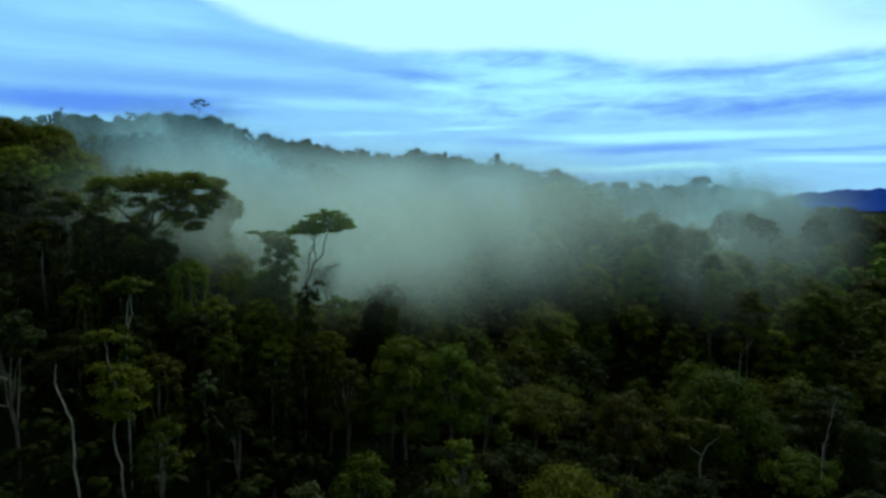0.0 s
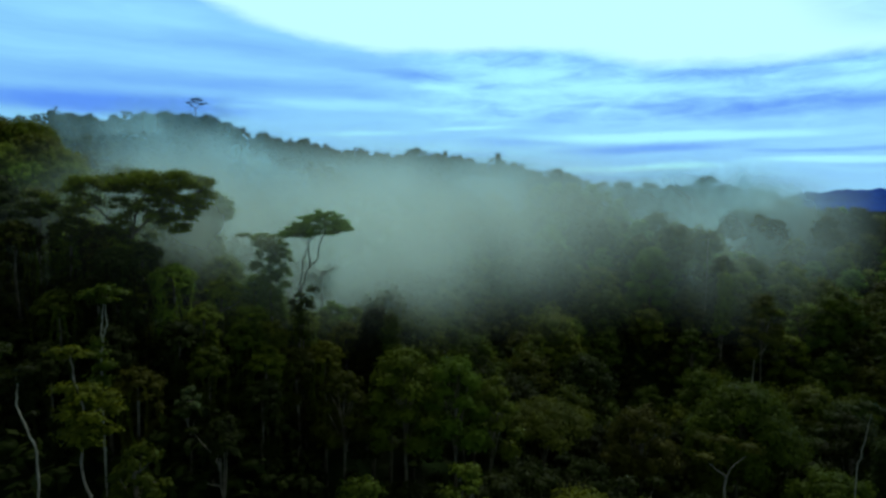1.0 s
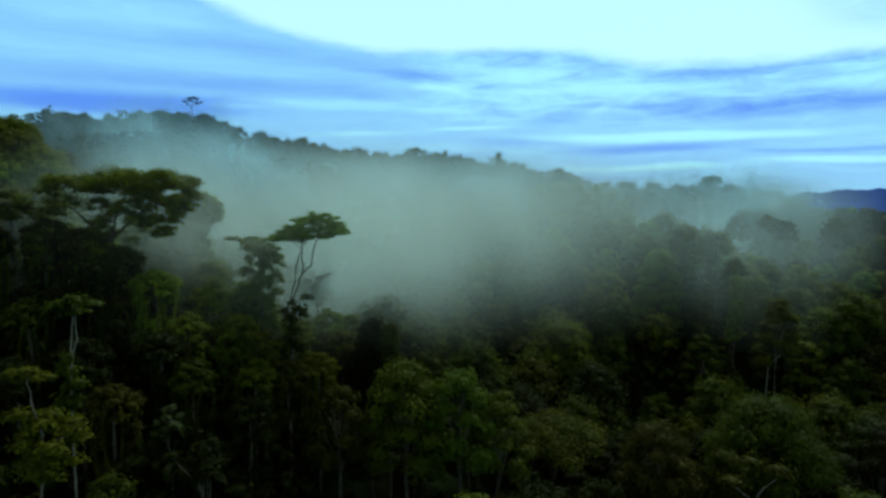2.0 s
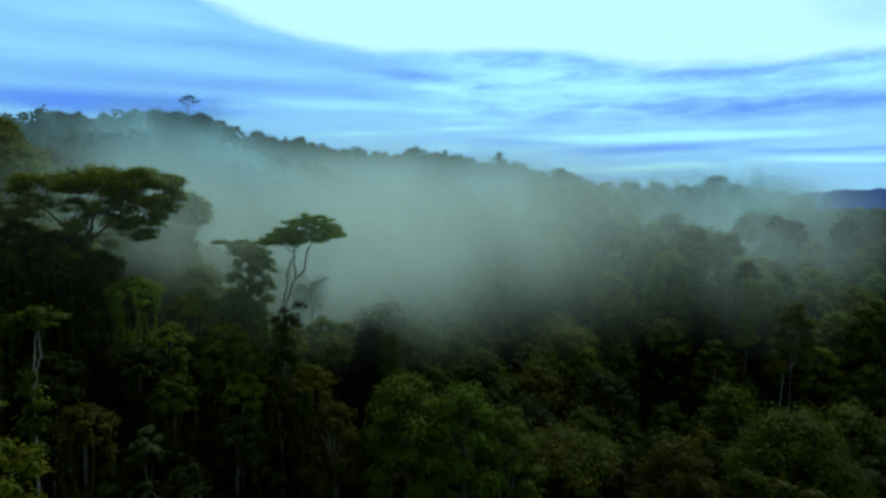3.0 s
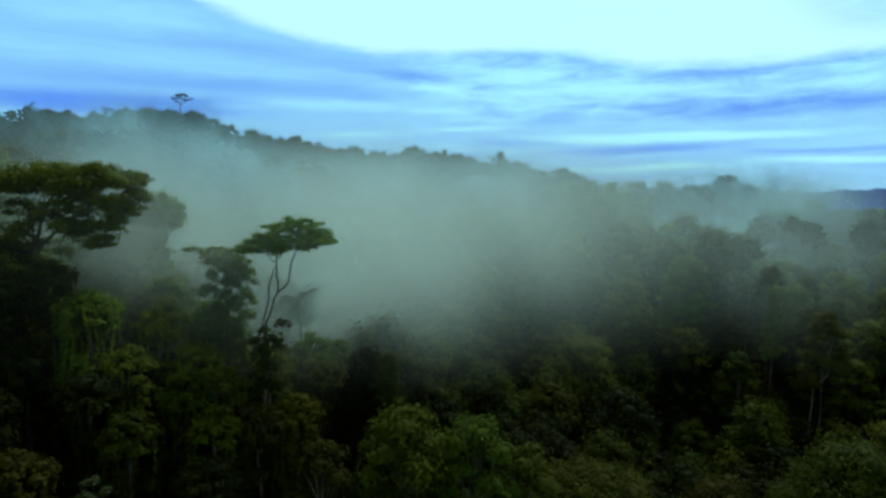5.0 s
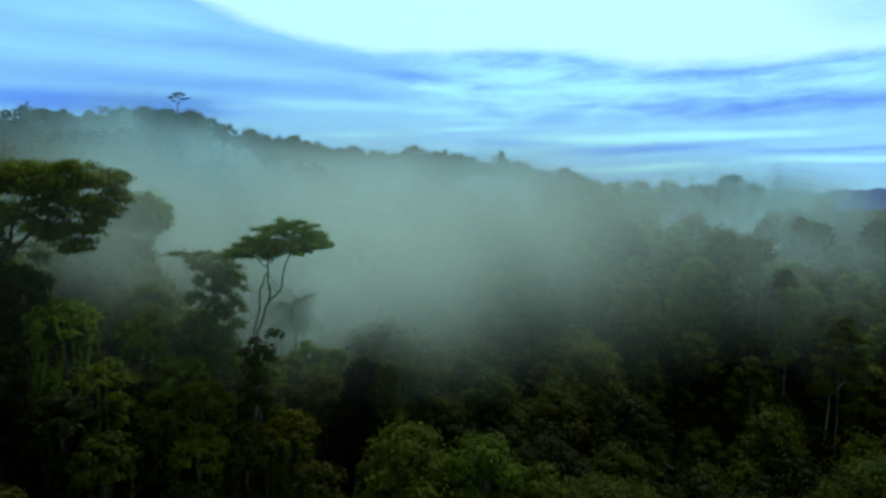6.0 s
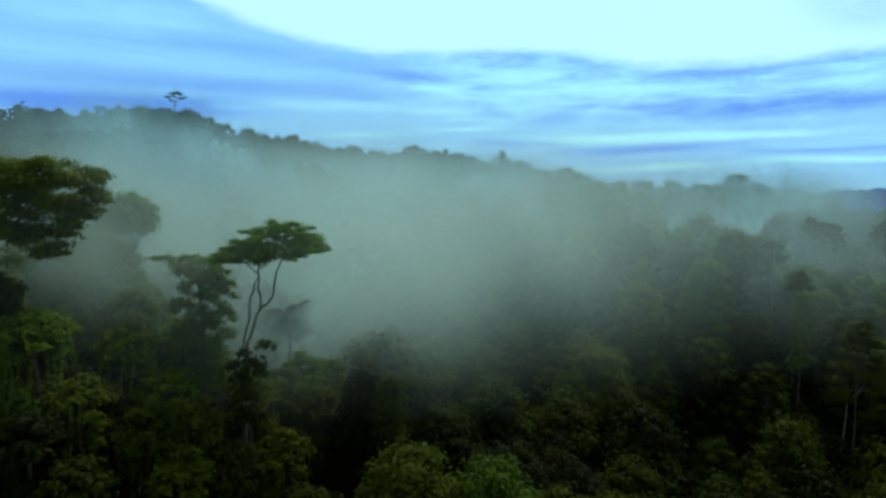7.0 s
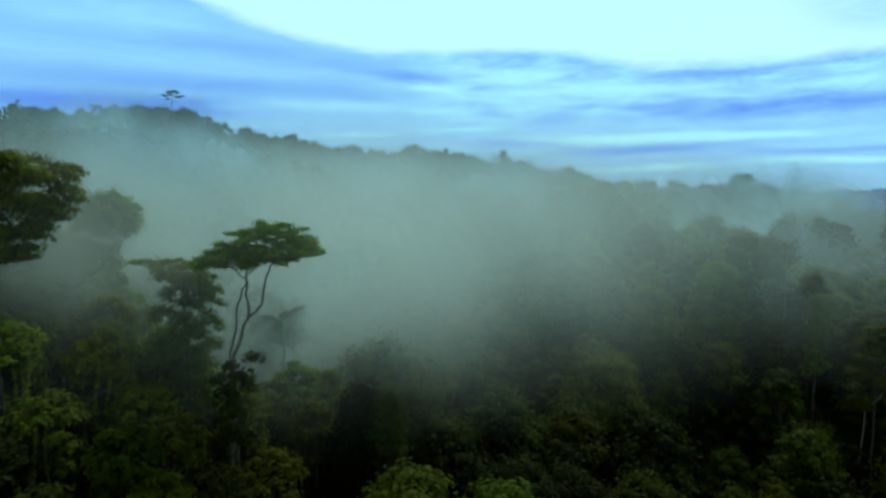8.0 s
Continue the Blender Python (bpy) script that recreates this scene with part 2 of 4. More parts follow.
def ridge_top(x):
    """Height of the ground along the crest of the far ridge, stepping down from west to east."""
    return np.interp(x, (-450, -330, -220, -200, -186, -150, -110, -60, -20, 20, 60, 90, 120, 145, 175, 230, 500), (152, 151, 151, 143, 129, 131, 125, 116, 118, 114, 110, 100, 99, 84, 52, 22, 10))


def ground_z(x, y):
    """Height of the ground: a ravine between a spur, a knoll and a long wooded ridge behind."""
    x, y = np.asarray(x, float), np.asarray(y, float)
    z = 16 - 20 * bell(x, y, 75, 175, 95, 45)
    z = z + 57 * bell(x, y, -122, 152, 60, 85) + 15 * bell(x, y, -56, 112, 34, 36) + 15 * bell(x, y, -32, 142, 34, 34)
    z = z + 21 * bell(x, y, 84, 255, 56, 44)
    z = z + 46 * bell(x, y, 182, 440, 62, 50) + 56 * bell(x, y, 282, 520, 62, 60)
    z = z + 22 * bell(x, y, -60, 300, 140, 130)
    z = z + 22 * bell(x, y, 430, 630, 160, 120)
    z = z + 5 * bell(x, y, -150, 212, 42, 45) + 24 * bell(x, y, 188, 345, 34, 36) + 10 * bell(x, y, 130, 215, 30, 30)
    z = z + 13 * bell(x, y, 46, 298, 46, 38) + 30 * bell(x, y, 226, 338, 62, 40)
    d = y - CREST_Y
    z = z + (ridge_top(x) - 16) * np.exp(-(np.where(d < 0, d / 190, d / 420)) ** 2)
    r = np.hypot(x, y)
    return z + 25 * (np.clip((r - 1400) / 3000, 0, 1)) + 2.5 * np.sin(x * 0.043 + 1) * np.cos(y * 0.037)


def mesh_object(name, verts, faces, mat, smooth_faces=False, parent=None):
    me = bpy.data.meshes.new(name)
    verts = np.asarray(verts, np.float32)
    if isinstance(faces, np.ndarray):
        me.vertices.add(len(verts))
        me.vertices.foreach_set("co", verts.ravel())
        n = faces.shape[1]
        me.loops.add(faces.size)
        me.loops.foreach_set("vertex_index", faces.astype(np.int32).ravel())
        me.polygons.add(len(faces))
        me.polygons.foreach_set("loop_start", np.arange(0, faces.size, n, dtype=np.int32))
        me.update(calc_edges=True)
    else:
        me.from_pydata(verts.tolist(), [], faces)
    if smooth_faces:
        me.polygons.foreach_set("use_smooth", np.ones(len(me.polygons), bool))
    me.materials.append(mat)
    ob = new(name, me)
    ob.parent = parent
    return ob


def sheet(us, vs):
    """Quads of a grid with the corners (u, v), u running fastest."""
    n, m = len(us), len(vs)
    i = (np.arange(m - 1)[:, None] * n + np.arange(n - 1)[None, :]).ravel()
    return np.stack([i, i + 1, i + 1 + n, i + n], 1)


g = np.sinh(np.linspace(-4.6, 4.6, 171)) / math.sinh(4.6)
gx, gy = g * 4800, g * 4800 + 180
GX, GY = np.meshgrid(gx, gy)
ground = mesh_object("ground", np.stack([GX.ravel(), GY.ravel(), ground_z(GX, GY).ravel()], 1), sheet(gx, gy), soil_material(), True)
tagged(ground, "dark forest floor of leaf litter on steep slopes", "ground", kind="structure")

# distant hills on the horizon, with the blue haze of distance painted on
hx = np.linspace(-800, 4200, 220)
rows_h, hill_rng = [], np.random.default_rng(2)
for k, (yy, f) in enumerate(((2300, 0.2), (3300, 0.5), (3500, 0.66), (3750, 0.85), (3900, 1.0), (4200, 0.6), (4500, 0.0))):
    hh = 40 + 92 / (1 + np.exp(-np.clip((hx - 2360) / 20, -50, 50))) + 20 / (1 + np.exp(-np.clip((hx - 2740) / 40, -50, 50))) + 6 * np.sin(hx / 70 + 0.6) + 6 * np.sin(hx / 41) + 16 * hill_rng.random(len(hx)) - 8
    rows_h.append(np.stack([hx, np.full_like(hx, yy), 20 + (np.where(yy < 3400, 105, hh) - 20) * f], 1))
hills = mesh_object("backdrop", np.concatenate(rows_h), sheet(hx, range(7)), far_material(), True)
tagged(hills, "distant wooded hills on the horizon, painted blue with haze", "hills", kind="structure")

# ---------------------------------------------------------------- parts of trees
ICO1_BM = bmesh.new()
bmesh.ops.create_icosphere(ICO1_BM, subdivisions=1, radius=1)
ICO1_V = np.array([v.co for v in ICO1_BM.verts])
ICO1_F = np.array([[v.index for v in f.verts] for f in ICO1_BM.faces])
ICO1_BM.free()


def unit(a):
    return a / np.maximum(np.linalg.norm(a, axis=1, keepdims=True), 1e-6)


def leaves(rng, clumps, size, per_m2, under=-0.35, core_size=0.62, loose=0.18):
    """Triangles of leaf sprays over clumps (cx, cy, cz, rx, ry, rz), each with a ragged dark core."""
    vs, fs, at = [], [], 0
    for cx, cy, cz, rx, ry, rz in clumps:
        area = 2 * math.pi * ((rx * ry) ** 0.8 + (rx * rz) ** 0.8 + (ry * rz) ** 0.8) ** 1.0 / 1.5
        n = max(12, int(area * per_m2))
        way = unit(rng.normal(size=(n * 2, 3)))
        way = way[way[:, 2] > under][:n]
        n = len(way)
        lump = 0.86 + 0.16 * np.sin(way[:, 0] * 4.1 + cx) * np.cos(way[:, 1] * 3.7 + cy) + rng.normal(size=n) * loose
        p = np.array([cx, cy, cz]) + way * np.array([rx, ry, rz]) * lump[:, None]
        nor = unit(way * 1.0 + np.array([0, 0, 0.5]) + rng.normal(size=(n, 3)) * 0.24)
        u = unit(np.cross(nor, rng.normal(size=(n, 3))))
        v = np.cross(nor, u)
        s = size * rng.uniform(0.6, 1.35, n)[:, None]
        droop = np.array([0, 0, -0.22]) * s
        quad = np.stack([p - u * s, p + v * s * 0.55, p + u * s + droop, p - v * s * 0.55], 1).reshape(-1, 3)
        k = np.arange(n)[:, None] * 4 + at
        vs.append(quad)
        fs.append(np.concatenate([k + np.array([[0, 1, 3]]), k + np.array([[1, 2, 3]])]))
        at += 4 * n
        core = ICO1_V * (core_size + 0.14 * rng.random((len(ICO1_V), 1)))
        vs.append(np.array([cx, cy, cz]) + core * np.array([rx, ry, rz]))
        fs.append(ICO1_F + at)
        at += len(ICO1_V)
    return np.concatenate(vs), np.concatenate(fs)


def tube(points, radii, sides=7):
    """A tapering tube through points."""
    pts = np.asarray(points, float)
    way = unit(np.gradient(pts, axis=0))
    ref = np.array([0.31, 0.95, 0.05])
    a = unit(np.cross(way, ref))
    b = np.cross(way, a)
    ang = np.linspace(0, 2 * math.pi, sides, endpoint=False)
    ring = np.cos(ang)[None, :, None] * a[:, None] + np.sin(ang)[None, :, None] * b[:, None]
    v = pts[:, None] + ring * np.asarray(radii, float)[:, None, None]
    n = len(pts)
    i = (np.arange(n - 1)[:, None] * sides + np.arange(sides)[None]).ravel()
    j = (np.arange(n - 1)[:, None] * sides + (np.arange(sides)[None] + 1) % sides).ravel()
    f = np.concatenate([np.stack([i, j, j + sides], 1), np.stack([i, j + sides, i + sides], 1)])
    return v.reshape(-1, 3), f


def joined(pieces):
    vs, fs, at = [], [], 0
    for v, f in pieces:
        vs.append(v)
        fs.append(f + at)
        at += len(v)
    return np.concatenate(vs), np.concatenate(fs)


def bent(rng, a, b, n=6, sway=0.3):
    """A slightly crooked line from a to b."""
    a, b = np.array(a, float), np.array(b, float)
    t = np.linspace(0, 1, n)[:, None]
    off = np.cumsum(rng.normal(size=(n, 3)) * sway, 0)
    off = off - off[0] - t * (off[-1] - off[0])
    off[:, 2] *= 0.3
    return a + (b - a) * t + off


def crown_clumps(rng, kind, r, h):
    """Clumps of a crown whose top is at z = 0; r its half width, h its depth."""
    out = []
    if kind == "dome":
        n = max(7, int(r * 2.6))
        for i in range(n):
            a, q = i * 2.399 + rng.uniform(-0.3, 0.3), math.sqrt((i + 0.5) / n)
            cr = r * rng.uniform(0.24, 0.38)
            d = q * (r - cr * 0.7)
            out.append((d * math.cos(a), d * math.sin(a), -h * (0.16 + 0.62 * q ** 2.2) + rng.uniform(-0.5, 0.4), cr, cr, cr * rng.uniform(0.6, 0.85)))
        for i in range(max(5, int(r * 1.3))):                  # a ragged skirt below
            a, cr = i * 2.399 + 1, r * rng.uniform(0.26, 0.4)
            out.append((0.6 * r * math.cos(a), 0.6 * r * math.sin(a), -h * rng.uniform(0.62, 0.98), cr, cr, cr * rng.uniform(0.8, 1.2)))
    elif kind == "flat":
        n = max(8, int(r * 2.4))
        for i in range(n):
            a, q = i * 2.399 + rng.uniform(-0.4, 0.4), math.sqrt((i + 0.5) / n)
            cr = r * rng.uniform(0.22, 0.36)
            d = q * (r - cr * 0.6)
            out.append((d * math.cos(a), d * math.sin(a), -h * (0.22 + 0.5 * q ** 2) + rng.uniform(-0.5, 0.5), cr, cr, h * rng.uniform(0.2, 0.32)))
    elif kind == "ball":                                     # one compact round crown
        n = max(22, int(r * 5))
        for i in range(n):
            w = 1 - 1.7 * (i + 0.5) / n
            a, cr = i * 2.399, r * rng.uniform(0.26, 0.36)
            q = math.sqrt(1 - w * w) * (r - cr * 0.8)
            out.append((q * math.cos(a), q * math.sin(a), -h * 0.5 + w * (h * 0.5 - cr * 0.7), cr, cr, cr * 0.85))
        out.append((0, 0, -h * 0.5, r * 0.6, r * 0.6, h * 0.3))
    elif kind == "tall":
        n = max(10, int(h * 1.3))
        for i in range(n):
            q = (i + 0.5) / n
            a = i * 2.399
            cr = r * rng.uniform(0.42, 0.62) * (0.55 + 0.6 * math.sin(math.pi * min(1, q * 0.7 + 0.2)))
            d = r * 0.5 * rng.uniform(0.4, 1.1) * (0.3 + q)
            out.append((d * math.cos(a), d * math.sin(a), -h * q * 0.92 - cr * 0.5, cr, cr, cr * rng.uniform(0.7, 1.1)))
    else:                                                    # open, in tiers of loose clumps
        n = max(9, int(r * 2.6))
        for i in range(n):
            a, q = rng.uniform(0, 6.28), rng.uniform(0.15, 1)
            cr = r * rng.uniform(0.16, 0.3)
            d = q * (r - cr * 0.5)
            out.append((d * math.cos(a), d * math.sin(a), -h * rng.uniform(0.05, 0.85) * (0.5 + 0.5 * q), cr, cr, cr * rng.uniform(0.45, 0.7)))
    return out


def tree_meshes(rng, kind, r, h, height, size=0.42, per_m2=3.0, bark_r=None):
    """Arrays of a trunk with limbs, and of a crown, for a tree of that height on z = 0."""
    clumps = crown_clumps(rng, kind, r, h)
    clumps = [(c[0], c[1], c[2] + height, *c[3:]) for c in clumps]
    br = bark_r or 0.022 * height * 0.55
    top = height - h * 0.55
    spine = bent(rng, (0, 0, -1.5), (rng.normal() * 0.4, rng.normal() * 0.4, top), 7, 0.28)
    pieces = [tube(spine, np.linspace(br, br * 0.4, 7))]
    for c in clumps[: 9]:
        start = spine[rng.integers(4, 7)]
        pieces.append(tube(bent(rng, start, (c[0], c[1], c[2] - c[5] * 0.3), 4, 0.25), np.linspace(br * 0.42, br * 0.12, 4), 5))
    return joined(pieces), leaves(rng, clumps, size, per_m2)


def plant(name, label, trunk, crown, bark, leaf, category="tree", group="", kind=""):
    ob = new(name)
    t, c = trunk, crown
    mesh_object("trunk", t[0], t[1], bark, True, ob)
    mesh_object("crown", c[0], c[1], leaf, False, ob)
    return tagged(ob, label, category, group, kind)

# ---------------------------------------------------------------- mist over the ravine


def step(v, lo, hi):
    q = np.clip((v - lo) / (hi - lo), 0, 1)
    return q * q * (3 - 2 * q)


def mist_density(x, y, z):
    """Mist fills the ravine behind the spur and lies against the ridge; it thins out over the knoll and pools behind it."""
    west = np.interp(y, (104, 150, 212, 436, 500), (-96, -92, -112, -245, -285))
    east = np.interp(y, (104, 140, 170, 212, 260, 330, 436, 500), (-14, 30, 58, 118, 165, 216, 270, 285))
    amount = np.interp(y, (104, 112, 118, 126, 136, 145, 230, 280, 340, 436, 500), (0.02, 0.05, 0.12, 0.28, 0.52, 0.70, 0.70, 0.86, 1.05, 1.1, 1.1)) + 0.60 * bell(x, y, -28, 178, 60, 50)
    amount = amount * np.where(y < 128, 0.78, 1) * step(x, west - 12, west + 34) * step(-x, -east - 34, -east + 30)
    amount = amount * (1 - 0.32 * step(x, 10, 55) * step(-x, -98, -72) * step(-y, -292, -270)) + 3.8 * bell(x, y, 140, 352, 52, 34) + 0.5 * step(y, 400, 440) * step(-x, -200, -120)
    base = np.where(y < 140, 61 + 0.43 * (140 - y), 61 - 0.06 * (y - 140)) + 5 * np.sin(x * 0.03 + 1) + 11 * bell(x, y, 50, 190, 40, 60) + 3.5 * bell(x, y, -8, 148, 30, 22) + 9 * bell(x, y, -62, 126, 18, 12)
    brow = np.maximum(ridge_top(x * 1.2) + 5 + 24 * step(-x, 90, 170), 102 - 16 * step(x, 200, 280))
    top = 92 + (brow - 92) * np.clip((y - 100) / 470, 0, 1) + 3 * np.sin(x * 0.021 + y * 0.1) + 9 * bell(x, y, 145, 352, 50, 50) + 6 * bell(x, y, -55, 131, 25, 20)
    low = 0.003 * step(y, 145, 165) * step(x, 20, 60) * step(z, 10, 30) * step(-z, -75, -55) * step(-y, -260, -230)      # a thin haze deep in the ravine
    hood = 0.46 * bell(x, y, -56, 131, 17, 8) * step(z, 73, 85) * step(-z, -104, -86)       # round the trees behind the spur
    return hood + 0.25 * amount * step(z, base - 16, base + 20) * step(-z, -top - 11, -top + 11) + low


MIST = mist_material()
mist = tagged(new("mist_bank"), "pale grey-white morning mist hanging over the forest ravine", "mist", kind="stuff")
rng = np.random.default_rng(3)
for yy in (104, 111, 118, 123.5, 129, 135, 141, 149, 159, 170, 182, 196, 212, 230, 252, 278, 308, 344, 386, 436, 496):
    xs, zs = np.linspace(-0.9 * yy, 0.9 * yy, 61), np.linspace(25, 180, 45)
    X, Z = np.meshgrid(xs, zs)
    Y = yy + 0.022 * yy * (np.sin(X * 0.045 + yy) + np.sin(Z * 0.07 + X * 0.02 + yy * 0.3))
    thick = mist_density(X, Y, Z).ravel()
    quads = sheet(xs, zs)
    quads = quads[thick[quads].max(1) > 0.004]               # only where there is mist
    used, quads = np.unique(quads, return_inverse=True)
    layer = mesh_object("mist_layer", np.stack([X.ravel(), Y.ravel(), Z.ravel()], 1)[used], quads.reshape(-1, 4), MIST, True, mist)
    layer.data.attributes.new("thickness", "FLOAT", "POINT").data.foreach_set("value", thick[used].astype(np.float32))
scene.cycles.transparent_max_bounces = 32

# ---------------------------------------------------------------- single trees that stand out
rng = np.random.default_rng(11)
TAKEN = []                                                  # (x, y, half width) of what stands already


def stand(x, y):
    return float(ground_z(x, y))


def single(name, label, x, y, top, kind, r, h, leaf, bark=None, size=0.34, per_m2=4.6, bark_r=None, keep=0.5):
    base = stand(x, y)
    t, c = tree_meshes(rng, kind, r, h, top - base, size, per_m2, bark_r)
    ob = plant(name, label, t, c, bark or BARK_DARK, LEAF[leaf])
    ob.location = (x, y, base)
    TAKEN.append((x, y, r * keep))
    return ob


def shaped(name, label, x, y, clumps, stems, leaf, bark, size=0.4, per_m2=3.4, keep=4.0, under=-0.35, core=0.66):
    """A tree from clumps and stems given in place: clumps (x, y, z, rx, ry, rz), stems (points, first and last radius)."""
    base = stand(x, y)
    ob = new(name)
    o = np.array([x, y, base])
    for pts, r0, r1 in stems:
        p = np.asarray(pts, float)
        fine = np.concatenate([bent(rng, p[i], p[i + 1], 5, 0.13)[: None if i == len(p) - 2 else -1] for i in range(len(p) - 1)])
        v, f = tube(fine - o, np.linspace(r0, r1, len(fine)), 8)
        mesh_object("trunk" if r0 > 0.25 else "limb", v, f, bark, True, ob)
    v, f = leaves(rng, [(c[0] - x, c[1] - y, c[2] - base, *c[3:]) for c in clumps], size, per_m2, under, core, 0.26)
    mesh_object("crown", v, f, LEAF[leaf], False, ob)
    ob.location = (x, y, base)
    TAKEN.append((x, y, keep))
    return tagged(ob, label, "tree")


# umbrella tree with three pale stems and a crown in flat tiers
ux, uy = -28.3, 121.5
flat = []
for i in range(190):
    cx = -31.6 + 12.5 * ((i * 0.618) % 1)
    roof = float(np.interp(cx, (-32, -30.5, -28.7, -26.7, -24, -22, -20, -18.6), (83.7, 84.3, 85.6, 87.2, 88.2, 87.5, 86.3, 84.6)))
    floor_z = float(np.interp(cx, (-32, -28.7, -26.5, -24, -21, -18), (82.9, 83.0, 82.6, 83.0, 83.2, 84.2)))
    half = 6.2 * math.sqrt(max(0.06, 1 - ((cx + 25) / 7.6) ** 2))
    roof += 0.5 * math.sin(cx * 2.3) * math.cos(i * 1.7) + rng.uniform(-0.5, 0.2)
    up = (0.15, 0.4, 0.65, 0.9)[i % 4] + rng.uniform(-0.12, 0.1)
    flat.append((cx, uy + 0.8 + half * rng.uniform(-1, 1) * (1.05 - 0.5 * up), floor_z + (roof - floor_z) * up - 0.25, rng.uniform(0.6, 1.25), rng.uniform(0.6, 1.25), rng.uniform(0.25, 0.45)))
# leaf colour of this crown is raised in place of light on it
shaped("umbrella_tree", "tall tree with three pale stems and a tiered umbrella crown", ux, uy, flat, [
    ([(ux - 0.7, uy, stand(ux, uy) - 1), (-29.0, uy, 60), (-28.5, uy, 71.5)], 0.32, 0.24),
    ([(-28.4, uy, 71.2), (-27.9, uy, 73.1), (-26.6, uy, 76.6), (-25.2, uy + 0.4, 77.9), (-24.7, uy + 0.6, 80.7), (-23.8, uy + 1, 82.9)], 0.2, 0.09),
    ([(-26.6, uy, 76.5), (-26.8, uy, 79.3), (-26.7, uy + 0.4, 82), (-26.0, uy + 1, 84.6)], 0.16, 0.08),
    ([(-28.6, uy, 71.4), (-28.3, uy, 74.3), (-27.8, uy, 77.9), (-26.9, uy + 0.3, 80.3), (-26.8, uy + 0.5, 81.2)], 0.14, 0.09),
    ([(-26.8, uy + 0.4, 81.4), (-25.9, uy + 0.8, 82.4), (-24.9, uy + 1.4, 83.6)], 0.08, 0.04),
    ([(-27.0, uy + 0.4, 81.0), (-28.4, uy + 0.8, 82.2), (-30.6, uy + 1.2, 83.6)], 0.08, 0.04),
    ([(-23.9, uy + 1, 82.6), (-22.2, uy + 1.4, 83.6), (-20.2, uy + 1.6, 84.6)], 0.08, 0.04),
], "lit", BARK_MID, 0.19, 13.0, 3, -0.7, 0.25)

# slim tree wrapped in climbers, with a flat top of drooping sprays
vine = [(-41.6 + 0.62 * i, 126 + rng.uniform(-1.6, 1.6), 82.4 + 0.35 * math.sin(i * 1.1) - 0.4 * (i > 12), rng.uniform(0.7, 1.2), 1.2, rng.uniform(0.25, 0.4)) for i in range(15)]
for i in range(130):
    q = (i + rng.random()) / 130
    half = float(np.interp(q, (0, 0.25, 0.5, 1), (2.6, 3.6, 3.4, 2.8)))
    vine.append((-35.6 + 0.8 * q + half * rng.uniform(-0.9, 0.9), 126 + rng.uniform(-2.4, 2.4), 81.8 - 15.5 * q, rng.uniform(0.6, 1.3), rng.uniform(0.7, 1.2), rng.uniform(0.5, 0.95)))
vine += [(-31.8 + rng.uniform(-0.9, 0.7), 126 + rng.uniform(-1, 1), z, rng.uniform(0.6, 0.95), 0.8, rng.uniform(0.3, 0.5)) for z in (80.6, 80.1, 79.3, 77.9, 77.3, 75.9, 75.2, 74.4)]
# climbers take the same lit leaf colour
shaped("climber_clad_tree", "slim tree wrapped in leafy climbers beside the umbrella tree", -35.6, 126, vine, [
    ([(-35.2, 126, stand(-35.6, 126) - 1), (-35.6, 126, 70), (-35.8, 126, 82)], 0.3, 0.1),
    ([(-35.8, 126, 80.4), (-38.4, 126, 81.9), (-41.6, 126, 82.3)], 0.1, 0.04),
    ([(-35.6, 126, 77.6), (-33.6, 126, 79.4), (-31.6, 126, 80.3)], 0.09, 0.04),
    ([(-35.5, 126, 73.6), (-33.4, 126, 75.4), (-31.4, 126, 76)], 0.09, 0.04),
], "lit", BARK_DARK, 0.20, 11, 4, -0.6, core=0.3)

# dark large-leaved climbers under the umbrella tree's fork
shaped("dark_leaved_tree", "small dark tree with big drooping leaves under the umbrella tree", -27.6, 120.0,
       [(-25.6, 120, 72.3, 1.3, 1.0, 0.75), (-28.2, 120, 71.3, 0.9, 0.9, 0.7), (-27.0, 120, 70.2, 1.5, 1.2, 1.1), (-29.8, 120, 69.8, 1.1, 1.1, 0.9), (-28.6, 120, 68.6, 1.6, 1.3, 1.3), (-26.2, 120, 69.2, 1.0, 1.0, 1.2), (-28, 120, 66.4, 2.0, 1.7, 1.8), (-27.4, 120, 63.6, 1.9, 1.7, 1.9)],
       [([(-27.6, 120, stand(-27.6, 120) - 1), (-27.6, 120, 66)], 0.3, 0.15)], "mid", BARK_DARK, 0.42, 4.4, 3, core=0.45)

# great spreading tree on the spur: boughs that carry flat plates of leaves
big, sy = [], 119.5
for i in range(84):                                          # the lit upper plates
    cx = -68 + 22.6 * ((i * 0.618) % 1)
    roof = float(np.interp(cx, (-68, -62, -58, -52, -47, -45), (93.4, 94.0, 94.9, 95.0, 94.2, 93.2)))
    big.append((cx, sy + rng.uniform(-5, 5) * float(np.interp(cx, (-50, -45), (1, 0.4))), roof - 0.2 - 2.8 * rng.random() ** 1.6, rng.uniform(1.2, 2.0), rng.uniform(1.3, 2.0), rng.uniform(0.6, 1.0)))
for i in range(120):                                         # the shaded inner plates
    cx = -73 + 26.5 * rng.random()
    low = float(np.interp(cx, (-72, -62, -56, -52, -48, -46), (80, 80, 82.5, 86.6, 88.0, 89.4)))
    big.append((cx, sy + rng.uniform(-4, 5), low + (92.8 - low) * rng.random(), rng.uniform(1.2, 2.1), 1.8, rng.uniform(0.6, 1.1)))
